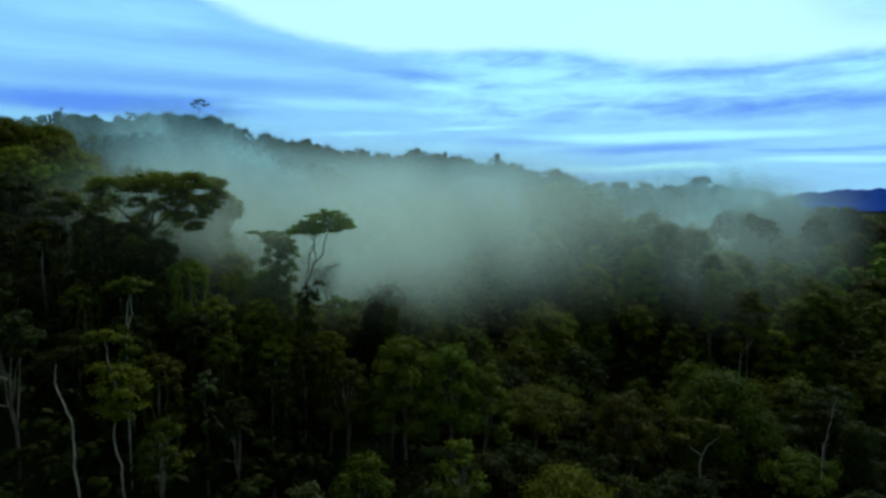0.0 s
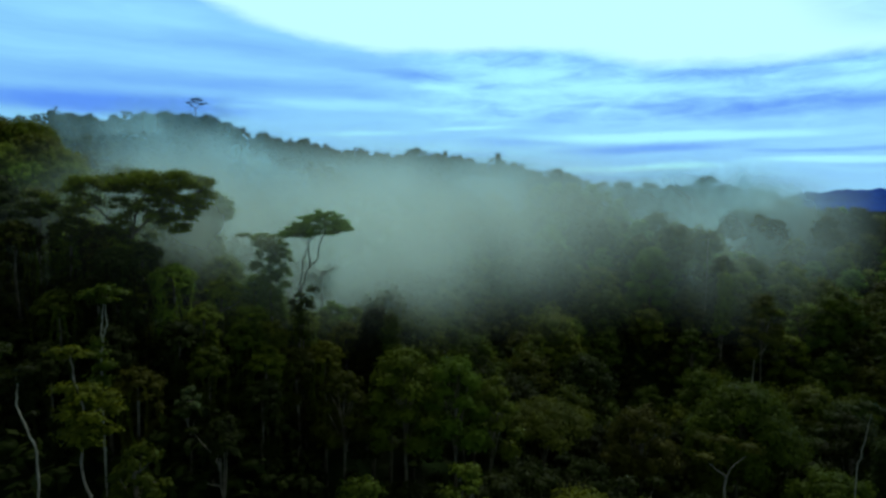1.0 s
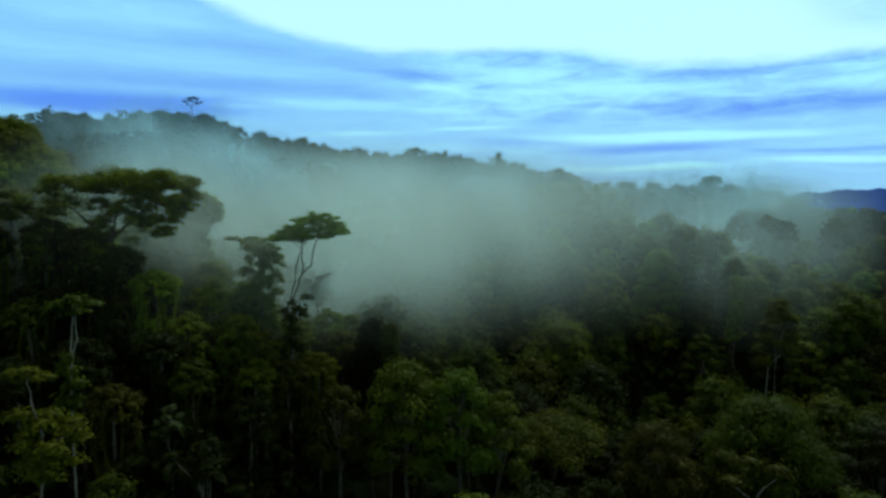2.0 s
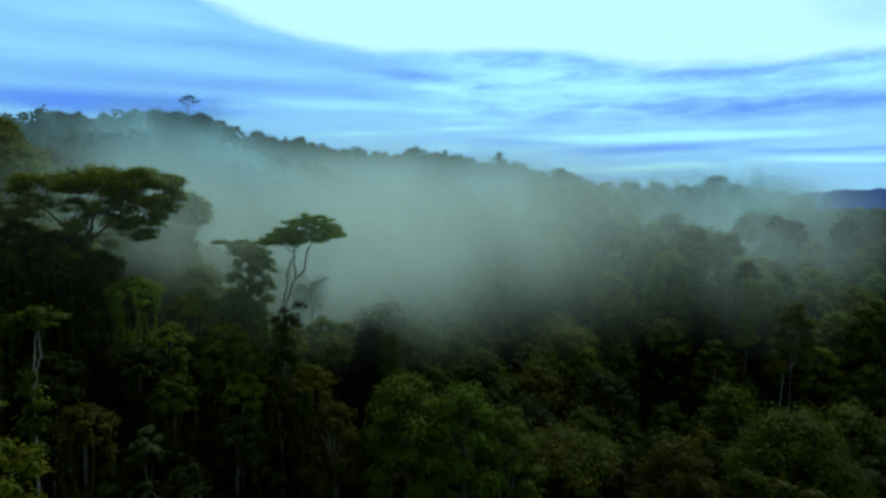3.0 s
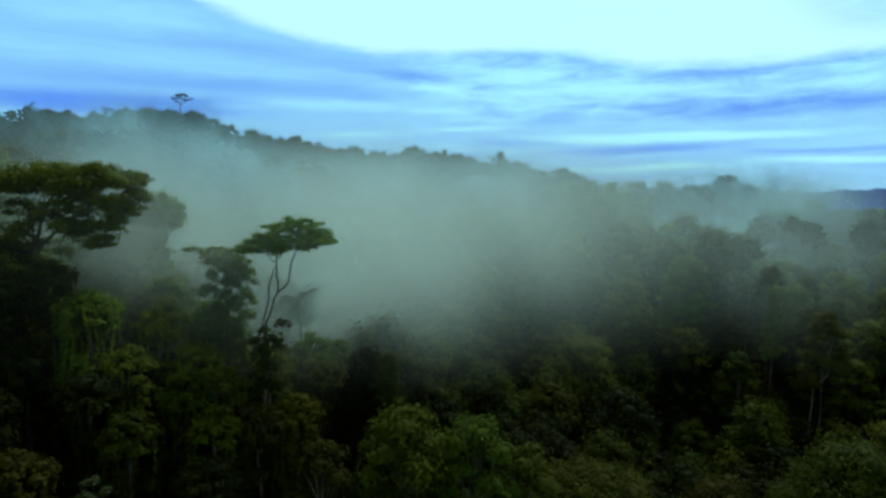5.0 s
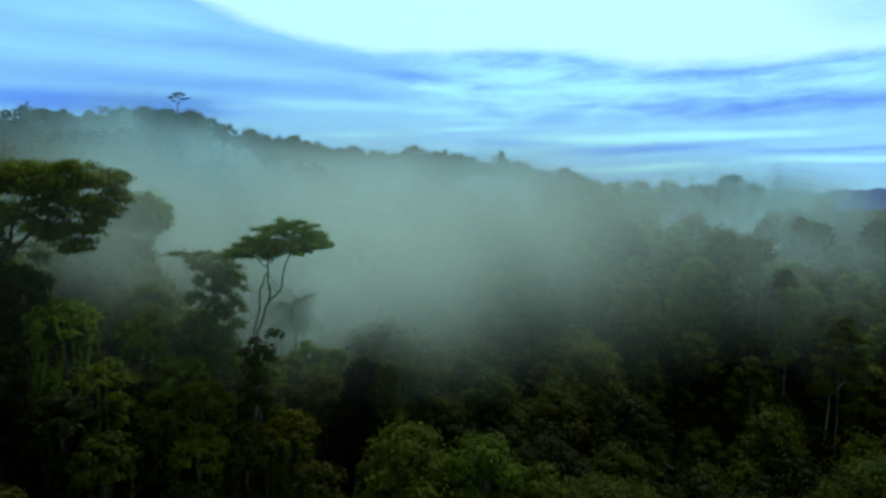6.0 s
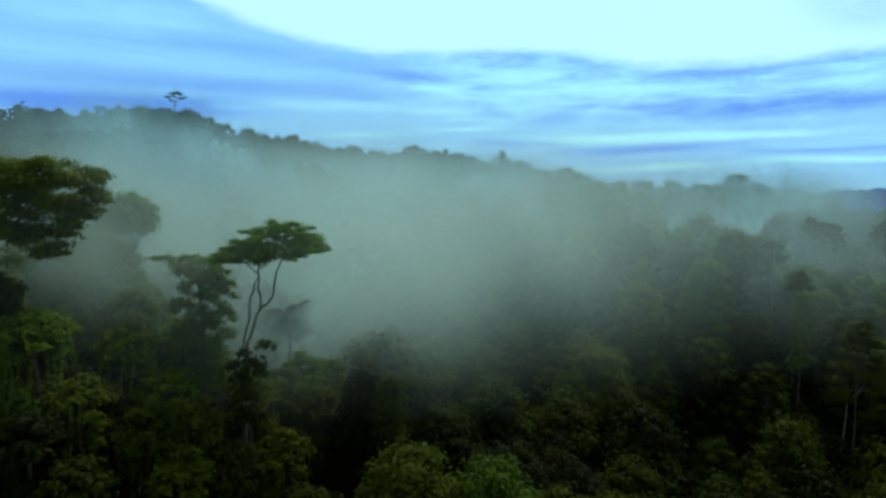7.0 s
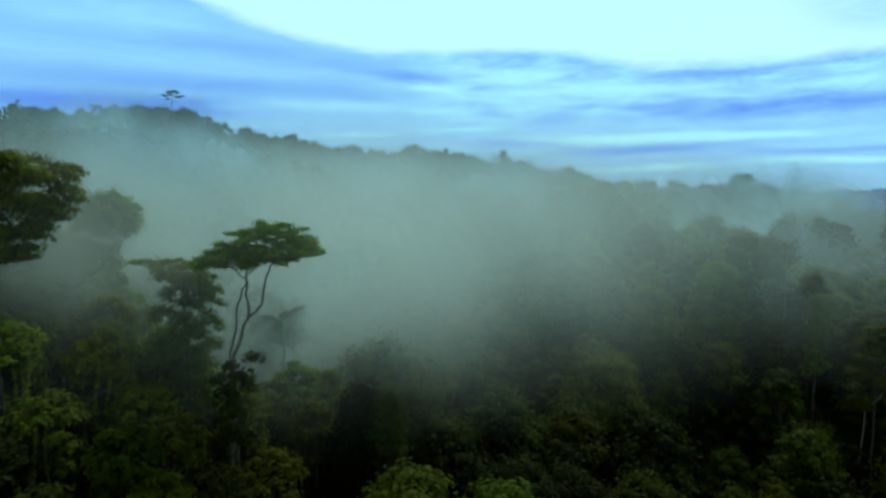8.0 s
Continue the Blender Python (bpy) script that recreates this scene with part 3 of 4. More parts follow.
for cx, cz, r in ((-45.4, 92.6, 1.1), (-44.9, 91.0, 0.9), (-44.6, 89.8, 0.8), (-45.6, 89.0, 0.9), (-46.4, 88.0, 0.8), (-47.2, 89.6, 1.2), (-47.6, 87.2, 1.0), (-48.8, 86.2, 1.0), (-50.2, 85.0, 1.1), (-51.0, 83.9, 1.0), (-49.4, 84.0, 0.7),
                  (-52, 86.4, 1.3), (-53.4, 85.4, 1.1), (-54.8, 86.6, 1.4), (-45.6, 91.2, 1.1)):
    for k in range(2 if cz > 87.5 else 5):                   # the ragged hanging edge
        big.append((cx + rng.uniform(-0.5, 0.5), sy + rng.uniform(-1.6, 1.6), cz + rng.uniform(-0.4, 0.4), r, r, r * 0.55))
shaped("spreading_tree", "huge dark spreading tree with layered boughs on the spur", -61, sy, big, [
    ([(-61, sy, stand(-61, sy) - 1), (-60.5, sy, 76), (-59.5, sy, 85)], 0.65, 0.45),
    ([(-59.6, sy, 83), (-54, sy, 88), (-49, sy, 90.4), (-45.6, sy, 91.6)], 0.24, 0.08),
    ([(-59.6, sy, 84), (-58, sy, 89), (-55, sy, 93.6)], 0.24, 0.09),
    ([(-60, sy, 82), (-66, sy, 88), (-70, sy, 91)], 0.24, 0.08),
    ([(-56, sy, 86.3), (-52, sy, 86.4), (-49, sy, 85)], 0.16, 0.05),
    ([(-54, sy, 88), (-50, sy, 92), (-46, sy, 93.4)], 0.14, 0.05),
], "bright", BARK_DARK, 0.25, 7.0, 10, -0.6, core=0.32)

# slender trees on the near flank of the spur
near = [(-44.6, 73.2, 72.6, 1.2, 1.1, 0.55), (-43.0, 73.2, 72.9, 1.2, 1.1, 0.5), (-41.4, 73.2, 72.3, 1.2, 1.1, 0.5), (-43.8, 73.4, 72.0, 1.0, 0.9, 0.45)]
for i in range(24):
    q = i / 23
    near.append((-42.0 + rng.uniform(-3.4, 3.4) * (1 - 0.45 * q), 74 + rng.uniform(-2.2, 2.2), 67.9 - 5.6 * q + rng.uniform(-0.4, 0.4), 1.5, 1.4, 0.7))
shaped("slender_tree", "slender pale-trunked tree with tiered yellow-green foliage", -41.6, 74, near, [
    ([(-41.4, 74, stand(-41.6, 74) - 1), (-41.8, 74, 51), (-42.0, 74, 54), (-42.7, 74, 58), (-42.6, 74, 62), (-42.2, 74, 66)], 0.16, 0.11),
    ([(-42.2, 74, 66), (-42.9, 73.6, 69.5), (-42.8, 73.2, 72.4)], 0.12, 0.06),
    ([(-42.4, 74, 64), (-40.5, 74, 65.6), (-39.2, 74, 66.2)], 0.09, 0.04),
], "yellow", BARK_MID, 0.27, 6.6, 3)
shaped("bare_trunk_tree", "tall thin crooked pale trunk with a sparse crown", -49.0, 76,
       [(-52.4, 76, 68.8, 1.8, 1.5, 0.8), (-50.6, 76.5, 69.6, 1.6, 1.5, 0.7), (-53.4, 76, 67.6, 1.3, 1.3, 0.6), (-49.6, 76, 64.4, 0.7, 0.7, 0.4)], [
    ([(-48.6, 76, stand(-49.0, 76) - 1), (-49.0, 76, 50), (-49.3, 76, 55.3), (-49.6, 76, 60.8), (-50.9, 76, 64), (-51.3, 76, 67), (-51.2, 76, 69)], 0.16, 0.07),
], "dark", BARK_PALE, 0.35, 4, 2)
shaped("forked_tree", "thin pale forked tree with a small flat crown", -49.2, 90.5,
       [(-50.4, 90.5, 76.6, 1.5, 1.6, 0.7), (-48.5, 90.5, 77.2, 1.6, 1.6, 0.7), (-46.6, 90.5, 76.6, 1.5, 1.5, 0.6), (-51.8, 90.8, 76.0, 1.2, 1.2, 0.6), (-49, 91, 75.4, 1.9, 1.6, 0.8), (-50.2, 90.5, 67.6, 1.5, 1.4, 1.0), (-49.0, 90.5, 66, 1.7, 1.5, 1.2), (-49.8, 90.0, 69.4, 1.2, 1.2, 0.9), (-49.6, 90, 63.6, 2.0, 1.6, 1.6), (-49.8, 90, 60.6, 1.8, 1.6, 1.6)], [
    ([(-49.8, 90.5, stand(-49.2, 90.5) - 1), (-49.6, 90.5, 66), (-49.3, 90.5, 70)], 0.15, 0.13),
    ([(-49.3, 90.5, 70), (-49.2, 90.5, 72.5), (-48.9, 90.5, 76.4)], 0.11, 0.05),
    ([(-49.3, 90.5, 70), (-48.5, 90.5, 71.8), (-48.4, 90.5, 76.4)], 0.10, 0.05),
], "mid", BARK_PALE, 0.33, 4.2, 3)
shaped("pale_trunk_tree", "thin straight pale trunk rising to a leafy top", -75.4, 116.6,
       [(-75.4, 116.6, 87, 2.4, 2.4, 1.3), (-77.5, 117, 88.4, 2.4, 2.4, 1.3), (-73.4, 117, 88.6, 2.2, 2.2, 1.1), (-76, 117.4, 90.6, 2.4, 2.2, 1.1)], [
    ([(-75.4, 116.6, stand(-75.4, 116.6) - 1), (-75.5, 116.6, 72.9), (-75.2, 116.6, 86.4)], 0.22, 0.14),
], "mid", BARK_MID, 0.36, 4.0, 3)


def draped(label, x, y, top, w, deep, leaf="mid"):
    """A tree smothered in climbers, whose strands hang down its sides."""
    base = stand(x, y)
    ob = new("vine_draped_tree")
    mound = []
    for i in range(20):
        a, q = i * 2.399, math.sqrt((i + 0.5) / 20)
        mound.append((w * 0.8 * q * math.cos(a), w * 0.8 * q * math.sin(a), top - base - 0.8 - 3.2 * q * q + rng.uniform(-0.6, 0.5), 1.3, 1.3, 0.85))
    for i in range(22):
        q = rng.random()
        a = rng.uniform(0, 6.28)
        mound.append((w * 0.55 * math.cos(a), w * 0.55 * math.sin(a), top - base - 3 - deep * q, 1.5, 1.5, 1.5))
    v, f = leaves(rng, mound, 0.34, 3.6)
    mesh_object("crown", v, f, LEAF[leaf], False, ob)
    v, f = tube(bent(rng, (0, 0, -1), (0, 0, top - base - 3), 6, 0.2), np.linspace(0.35, 0.2, 6))
    mesh_object("trunk", v, f, BARK_DARK, True, ob)
    for k in range(16):                                      # hanging strands of creeper
        a, d = rng.uniform(0, 6.28), w * rng.uniform(0.7, 1.02)
        n = int(rng.uniform(0.5, 1.1) * deep / 0.3)
        z = top - base - 2.5 - 0.3 * np.arange(n)
        p = np.stack([d * math.cos(a) + 0.25 * np.sin(z * 0.7 + k), d * math.sin(a) + 0.25 * np.cos(z * 0.6), z], 1)
        s = (0.28 * rng.uniform(0.6, 1.4, n))[:, None]
        nor = unit(np.array([math.cos(a), math.sin(a), 0.4]) + rng.normal(size=(n, 3)) * 0.4)
        u = unit(np.cross(nor, rng.normal(size=(n, 3))))
        w2 = np.cross(nor, u)
        quad = np.stack([p - u * s, p + w2 * s * 0.7, p + u * s, p - w2 * s * 0.7], 1).reshape(-1, 3)
        j = np.arange(n)[:, None] * 4
        mesh_object("creeper", quad, np.concatenate([j + np.array([[0, 1, 3]]), j + np.array([[1, 2, 3]])]), LEAF[leaf], False, ob)
    ob.location = (x, y, base)
    TAKEN.append((x, y, 2.5))
    return tagged(ob, label, "tree", "trees draped in creepers")


# several bright leaves stand in for pale haze at the spur's foot
CREEPER_TREES_HIGH = [(-70, 117.5, 87, 4.6, 19, "mid"), (-64, 118, 85, 4.4, 17, "olive"), (-77, 113, 86, 4.6, 18, "mid"), (-57, 117.5, 82.5, 3.8, 14, "mid"), (-50, 114.5, 78.5, 4.6, 15, "bright"), (-57.2, 108.5, 82, 3.6, 14, "dark"), (-57.5, 113, 75, 4.2, 14, "yellow"), (-44, 113, 71, 3.8, 14, "yellow"),
    (-65, 105, 75, 4.4, 15, "mid"), (-33.5, 117, 67, 4.2, 14, "yellow"), (-23, 117, 63, 3.8, 13, "yellow"), (-40, 105, 65, 3.8, 14, "mid"),
    (-44, 122.5, 75, 4.2, 14, "bright"), (-39.5, 129, 74, 4.2, 14, "bright"), (-38, 120, 70, 3.8, 14, "bright"), (-47, 130, 78, 4.6, 15, "bright"),
    (-29.5, 127.5, 67, 3.8, 13, "bright")]
# dark leaves on the near flank stand in for its dense shade
CREEPER_TREES_LOW = [(-21, 129, 64.5, 4.0, 13, "yellow"), (-25, 137, 67, 4.4, 13, "bright"), (-17.5, 134, 64, 4.0, 13, "yellow"), (-54, 100, 70, 4.4, 16, "dark"),
    (-59, 106.5, 77, 4.6, 16, "dark"), (-36, 112, 68, 4.2, 16, "mid"), (-32, 110, 64, 4.0, 15, "yellow"), (-27.5, 113.5, 63, 3.8, 14, "mid"),
    (-46, 107.5, 69, 4.4, 16, "dark"), (-48, 97, 64, 4.2, 15, "olive"), (-61, 96, 68, 4.6, 17, "dark"), (-31, 104, 60, 3.6, 13, "dark")]
for dx_, dy_, dt, dw, dd, dl in CREEPER_TREES_HIGH + CREEPER_TREES_LOW:
    draped({"dark": "dark green tree hung with dense creepers, darkened for shade", "bright": "bright yellow-green tree smothered in hanging creepers", "yellow": "yellow-green tree smothered in hanging creepers", "mid": "green tree draped with creepers on the spur", "olive": "olive-green tree hung with creepers"}[dl], dx_, dy_, dt, dw, dd, dl)

# trees that make the ridge line: x, top, half width, form
RIDGE_TREES = """-420 167 14 dome, -398 165 12 dome, -381 169 7 open, -368 174 7 dome, -352 170 13 dome, -334 168 13 dome, -321 164 8 dome, -307 167 8 dome, -298 171 6 open,
-280 170 13 dome, -260 170 14 dome, -243 169 13 dome, -222 168 13 dome, -207 162 10 dome, -197 157 8 dome, -184 147 7 dome, -170 152 10 dome, -157 148 8 dome, -145 146 8 dome, -133 147 9 dome,
-121 143 8 dome, -112 140 7 dome, -100 136 7 dome, -89 133 5 open, -78 137 6 tall, -66 131 8 dome, -53 131 8 dome, -41 132 8 dome, -30 136 6 open, -25 138 5 flat, -17 133 7 dome, -6 134 8 dome,
9 131 9 dome, 24 129 9 dome, 36 124 7 dome, 46 129 5 open, 52 132 5 tall, 60 123 7 dome, 68 125 6 dome, 80 119 7 dome, 92 114 7 dome, 101 116 6 open, 109 119 8 dome, 118 116 6 dome, 128 110 8 dome, 141 104 9 dome, 156 101 9 dome"""
for k, line in enumerate(RIDGE_TREES.replace("\n", " ").split(",")):
    rx, rtop, rr, form = line.split()
    ey = 562 + (k * 5) % 13
    far = ey / 570
    single("ridge_tree", {"dome": "broad lumpy-crowned tree", "open": "thin open-crowned tree", "flat": "slim flat-topped tree", "tall": "slim upright tree"}[form] + " standing on the ridge line", float(rx) * far, ey, 90 + (float(rtop) - 90) * far,
           form, float(rr) * (1.3 if form == "dome" else 1.0), 20 if form in ("dome", "tall") else 9, ("dark", "mid", "mid")[k % 3], size=0.85, per_m2=0.65, bark_r=0.3)

for sx, sy, st, sr in ((-121, 164, 112, 8), (-112, 168, 111, 8), (-106, 162, 107, 7), (-99, 160, 103, 7), (-93, 154, 99, 6.5), (-87, 148, 95.5, 6), (-101, 152, 99, 7), (-110, 156, 104, 7.5), (-116, 150, 102, 8), (-84, 140, 90, 6), (-94, 143, 93, 6.5)):
    single("spur_tree", "yellow-green tree with a billowing crown on the spur", sx, sy, st, "ball", sr, 13, ("bright", "yellow", "bright")[int(-sx) % 3], size=0.36, per_m2=3.2, keep=1.15)

ridge_line = sorted(tuple(map(float, line.split()[:2])) for line in RIDGE_TREES.replace("\n", " ").split(","))
for k in range(34):
    rx = -415 + 16.8 * k + rng.uniform(-6, 6)
    ey = 560 + rng.uniform(-6, 10)
    rtop = float(np.interp(rx, *zip(*ridge_line))) + rng.uniform(-0.5, 3.0)
    single("ridge_tree", "small tree sticking out of the ridge line", rx * ey / 570, ey, 90 + (rtop - 90) * ey / 570, ("dome", "tall", "dome", "open")[k % 4], rng.uniform(3.2, 5.6), rng.uniform(7, 11), ("dark", "mid")[k % 2], size=0.5, per_m2=1.4, bark_r=0.2)

# a bare pale bough that juts from the creepers
bough = new("dead_bough")
for pts, r0 in ((((-43.5, 118, 67.6), (-42.2, 118.6, 68.8), (-41.0, 119, 69.3), (-39.6, 119.4, 70.2)), 0.09), (((-41.6, 118.8, 69.0), (-40.6, 119, 68.6), (-39.8, 119.2, 68.9)), 0.05),
                (((-44.0, 117.8, 54), (-43.8, 117.9, 60), (-43.5, 118, 67.6)), 0.17)):
    p = np.array(pts)
    v, f = tube(p - np.array([-44, 117.8, stand(-44, 117.8)]), np.linspace(r0, r0 * 0.5, len(p)), 6)
    mesh_object("branch", v, f, BARK_MID, True, bough)
v, f = tube(np.array([(0, 0, -1), (0.05, 0, 8), (0, 0, 54 - stand(-44, 117.8))]), (0.24, 0.2, 0.17), 6)
mesh_object("trunk", v, f, BARK_PALE, True, bough)
bough.location = (-44, 117.8, stand(-44, 117.8))
tagged(bough, "bare pale dead bough jutting from the creepers", "dead tree")

# crowns that can be told apart in the near canopy
single("round_crowned_tree", "grey-green tree with a small round crown", -40.4, 97.5, 61.0, "dome", 2.4, 5, "grey")
single("round_crowned_tree", "low mid-green tree with a rounded crown on the spur", -38.2, 77.5, 61.0, "dome", 3.6, 9, "mid")
single("cone_crowned_tree", "dark blue-green tree with a steep narrow crown", -15.0, 125.5, 67.6, "tall", 4.4, 22, "dark", per_m2=5.0)
single("cone_crowned_tree", "dark narrow tree leaning against its neighbour", -11.6, 125.8, 66.4, "tall", 3.8, 21, "mid", per_m2=5.0)
single("bright_crowned_tree", "lush green tree with a broad lumpy crown", -7.4, 112.0, 65.2, "dome", 8.4, 20, "leafy", per_m2=5.0)
single("bright_crowned_tree", "lush green tree with a broad sloping crown", 1.6, 112.8, 63.6, "dome", 7.4, 20, "leafy", per_m2=5.0)
single("bright_crowned_tree", "yellow-green tree with a low sloping crown", 8.4, 114, 58.8, "dome", 6.0, 17, "leafy", per_m2=5.0)
single("broad_crowned_tree", "dark green tree with a layered crown", -18.4, 110, 61.8, "dome", 6.0, 18, "mid")
single("round_crowned_tree", "green tree with a tall rounded crown", 2.4, 84.0, 56.2, "dome", 4.8, 16, "leafy", per_m2=5.0)
single("umbrella_tree", "grey-green tree with a wide flat layered crown", 21.0, 127.0, 47.6, "flat", 10.6, 7, "olive", per_m2=5.0)
single("great_crowned_tree", "great green tree with a broad domed crown", 60.0, 123.0, 54.0, "dome", 11.6, 20, "mid", per_m2=5.0)
single("broad_crowned_tree", "olive-green tree with a wide open crown", 38.0, 118.5, 50.8, "dome", 7.8, 16, "olive")
single("flat_crowned_tree", "dark green tree with a low flat crown", 68.5, 108.0, 41.0, "flat", 7.8, 6, "mid")
single("round_crowned_tree", "pale grey-green tree with a dense round crown", -18.8, 76.5, 52.2, "dome", 4.8, 12, "grey")
single("broad_crowned_tree", "mid-green tree with a rounded crown", -12.2, 87.0, 51.8, "dome", 6.4, 15, "mid")
single("bright_crowned_tree", "yellow-green tree with a wide crown", 20.0, 90.0, 47.6, "dome", 10.0, 15, "yellow")
base = stand(46, 101)
shaped("forked_tree", "pale forked trunk under a thin crown", 46, 101,
       [(42.5, 101, 47.6, 2.0, 2, 0.6), (49.6, 101.5, 49.0, 2.4, 2, 0.7), (46, 103, 49.8, 2.2, 2, 0.7)], [
    ([(45.4, 101, base - 1), (45.6, 101, 37), (46.0, 101, 44.2)], 0.26, 0.18),
    ([(46.0, 101, 44.2), (44.4, 101, 45.4), (43.0, 101, 46.6)], 0.12, 0.05),
    ([(46.0, 101, 44.2), (47.0, 101, 46.0), (49.2, 101, 47.8)], 0.14, 0.05),
], "olive", BARK_MID, 0.4, 2.6, 3)

shaped("pale_trunk_tree", "thin leaning pale trunk under a dark sparse crown", 68.6, 103,
       [(70.4, 103, 55.4, 2.2, 2, 0.9), (72.4, 103, 54.6, 1.8, 1.8, 0.8), (68.6, 103.4, 54.8, 1.8, 1.8, 0.7)], [
    ([(68.6, 103, stand(68.6, 103) - 1), (68.9, 103, 44), (69.5, 103, 47), (70.1, 103, 50.6), (70.8, 103, 54.4)], 0.11, 0.06),
], "dark", BARK_PALE, 0.35, 4, 2)
# on the far side of the ravine
shaped("leaning_tree", "leaning pale trunk with a yellow-green crown on a slope", 105.6, 199,
       [(108, 198, 52.5, 3.2, 2.6, 1.6), (104.6, 199, 53.4, 3.0, 2.6, 1.5), (107, 201, 54.6, 3.2, 2.6, 1.5), (110.4, 199, 51.6, 2.2, 2.2, 1.2)], [
    ([(101.6, 200, stand(105.6, 199) - 1), (103.0, 199.4, 37), (105.8, 198.2, 40.2), (106.8, 198, 43.6), (105.9, 198, 46.6), (106.8, 198, 49.5)], 0.2, 0.12),
], "yellow", BARK_PALE, 0.38, 3.4, 3)
single("round_crowned_tree", "round dark green tree deep in the ravine", 66.5, 195.0, 29.0, "dome", 7.0, 12, "mid", keep=0.8)
single("emergent_tree", "tall pale-trunked tree on the slope of the knoll", 105, 199, 62.0, "dome", 7.0, 26, "yellow", BARK_DARK, bark_r=0.28)
single("emergent_tree", "pale leaning trunk in the dark of the ravine", 122.5, 177, 33.0, "dome", 6.5, 11, "mid", BARK_MID, bark_r=0.22)
single("emergent_tree", "tall tree on the knoll with a broad crown veiled in mist", 78, 228, 76, "dome", 10.0, 34, "lit")
single("tufted_tree", "olive tree with a drooping tufted crown", 101, 220, 69.8, "dome", 5.0, 8, "olive")
single("climber_clad_tree", "column of climbers beneath the tufted crown, brightened for mist", 98, 212, 64.0, "tall", 3.6, 24, "bright", size=0.5, per_m2=2)
single("broad_crowned_tree", "yellow-green tree with a domed crown on the knoll", 155, 248, 54.0, "dome", 10.0, 18, "yellow")
single("broad_crowned_tree", "green tree with a wide crown beyond the ravine", 181, 250, 52.6, "dome", 8.5, 18, "mid")
single("broad_crowned_tree", "green tree with a domed crown beyond the ravine", 163, 240, 36.0, "dome", 9.5, 14, "mid")
# knoll leaves brightened to stand in for light coming through the mist
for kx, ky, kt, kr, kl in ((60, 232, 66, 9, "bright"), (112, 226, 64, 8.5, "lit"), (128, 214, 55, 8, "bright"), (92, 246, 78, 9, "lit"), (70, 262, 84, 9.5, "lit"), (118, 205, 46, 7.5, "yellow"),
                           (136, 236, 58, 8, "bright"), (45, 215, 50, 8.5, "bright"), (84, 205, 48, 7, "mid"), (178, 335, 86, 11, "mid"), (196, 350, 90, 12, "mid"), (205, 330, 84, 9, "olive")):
    single("knoll_tree", {"bright": "bright green", "lit": "lit-tinted green", "leafy": "lush green", "mid": "mid-green", "yellow": "yellow-green", "olive": "olive-green"}[kl] + " broad-crowned tree on the side of the knoll", kx, ky, kt, "dome", kr, 22, kl, size=0.5, per_m2=1.8, keep=0.3)
# leaves of the hazy trees lightened to paint in part of the veil
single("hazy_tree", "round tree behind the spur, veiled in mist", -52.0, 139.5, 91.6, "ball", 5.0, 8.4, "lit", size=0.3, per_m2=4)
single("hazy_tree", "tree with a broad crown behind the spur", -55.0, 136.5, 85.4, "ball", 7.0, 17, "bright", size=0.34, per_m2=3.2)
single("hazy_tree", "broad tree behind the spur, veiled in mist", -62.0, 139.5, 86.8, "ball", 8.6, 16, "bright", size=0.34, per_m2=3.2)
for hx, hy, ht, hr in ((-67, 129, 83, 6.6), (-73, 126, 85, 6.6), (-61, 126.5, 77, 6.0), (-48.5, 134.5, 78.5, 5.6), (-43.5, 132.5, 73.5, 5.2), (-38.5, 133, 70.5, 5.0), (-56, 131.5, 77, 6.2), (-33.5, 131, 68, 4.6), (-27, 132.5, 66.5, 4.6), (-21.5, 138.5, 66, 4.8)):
    single("hazy_tree", "yellow-green tree with a rounded crown at the foot of the spur, lightened for haze", hx, hy, ht, "ball", hr, 13, ("bright", "yellow")[hr < 5], size=0.36, per_m2=2.6)
ky = 570
shaped("emergent_tree", "lone umbrella tree rising above the ridge line", -233, ky,
       [(-230.6, ky, 182.2, 3.6, 3, 1.5), (-235.2, ky + 1, 181.6, 3.0, 3, 1.4), (-227.4, ky - 1, 180.6, 2.6, 2, 1.3), (-238.6, ky, 178.8, 3.0, 3, 1.2), (-233.5, ky - 1, 179, 3, 2.4, 1.3), (-227, ky, 177.4, 3.4, 3, 1.3), (-223.4, ky, 178.3, 2.1, 2, 0.9), (-236.3, ky, 175.8, 2.2, 2, 0.9)], [
    ([(-233, ky, stand(-233, ky) - 1), (-233.4, ky, 160), (-232.6, ky, 173.6)], 0.55, 0.36),
    ([(-232.6, ky, 173.6), (-231.4, ky, 178.2), (-230.7, ky, 181.6)], 0.3, 0.12),
    ([(-232.6, ky, 173.6), (-235.8, ky, 176.4), (-238.6, ky, 178.3)], 0.28, 0.12),
    ([(-232.6, ky, 173.2), (-229.4, ky, 175.2), (-227, ky, 177)], 0.24, 0.12),
], "dark", BARK_DARK, 0.6, 1.6, 5, core=0.5)
# the skyline east of the ridge: the brow of the knoll, and two spurs behind it
for ex, ey, et, er in ((146, 426, 102, 11), (160, 418, 100, 13), (173, 428, 101, 9), (184, 427, 102, 12), (196, 420, 101, 11), (206, 426, 99, 8), (213, 418, 94, 10), (262, 506, 99, 8), (270, 512, 98.6, 9), (283, 516, 97.5, 11), (297, 508, 94, 10),
                       (201, 330, 86.5, 11), (216, 334, 86.5, 9), (226, 328, 87, 10), (236, 332, 82, 8), (248, 328, 78, 10), (259, 332, 77, 9), (270, 326, 73, 10)):
    single("emergent_tree", "tall tree with a domed crown on the skyline", ex, ey, et, "dome", er, 20, ("mid", "dark", "olive")[int(ex) % 3], size=0.6, per_m2=1.3)
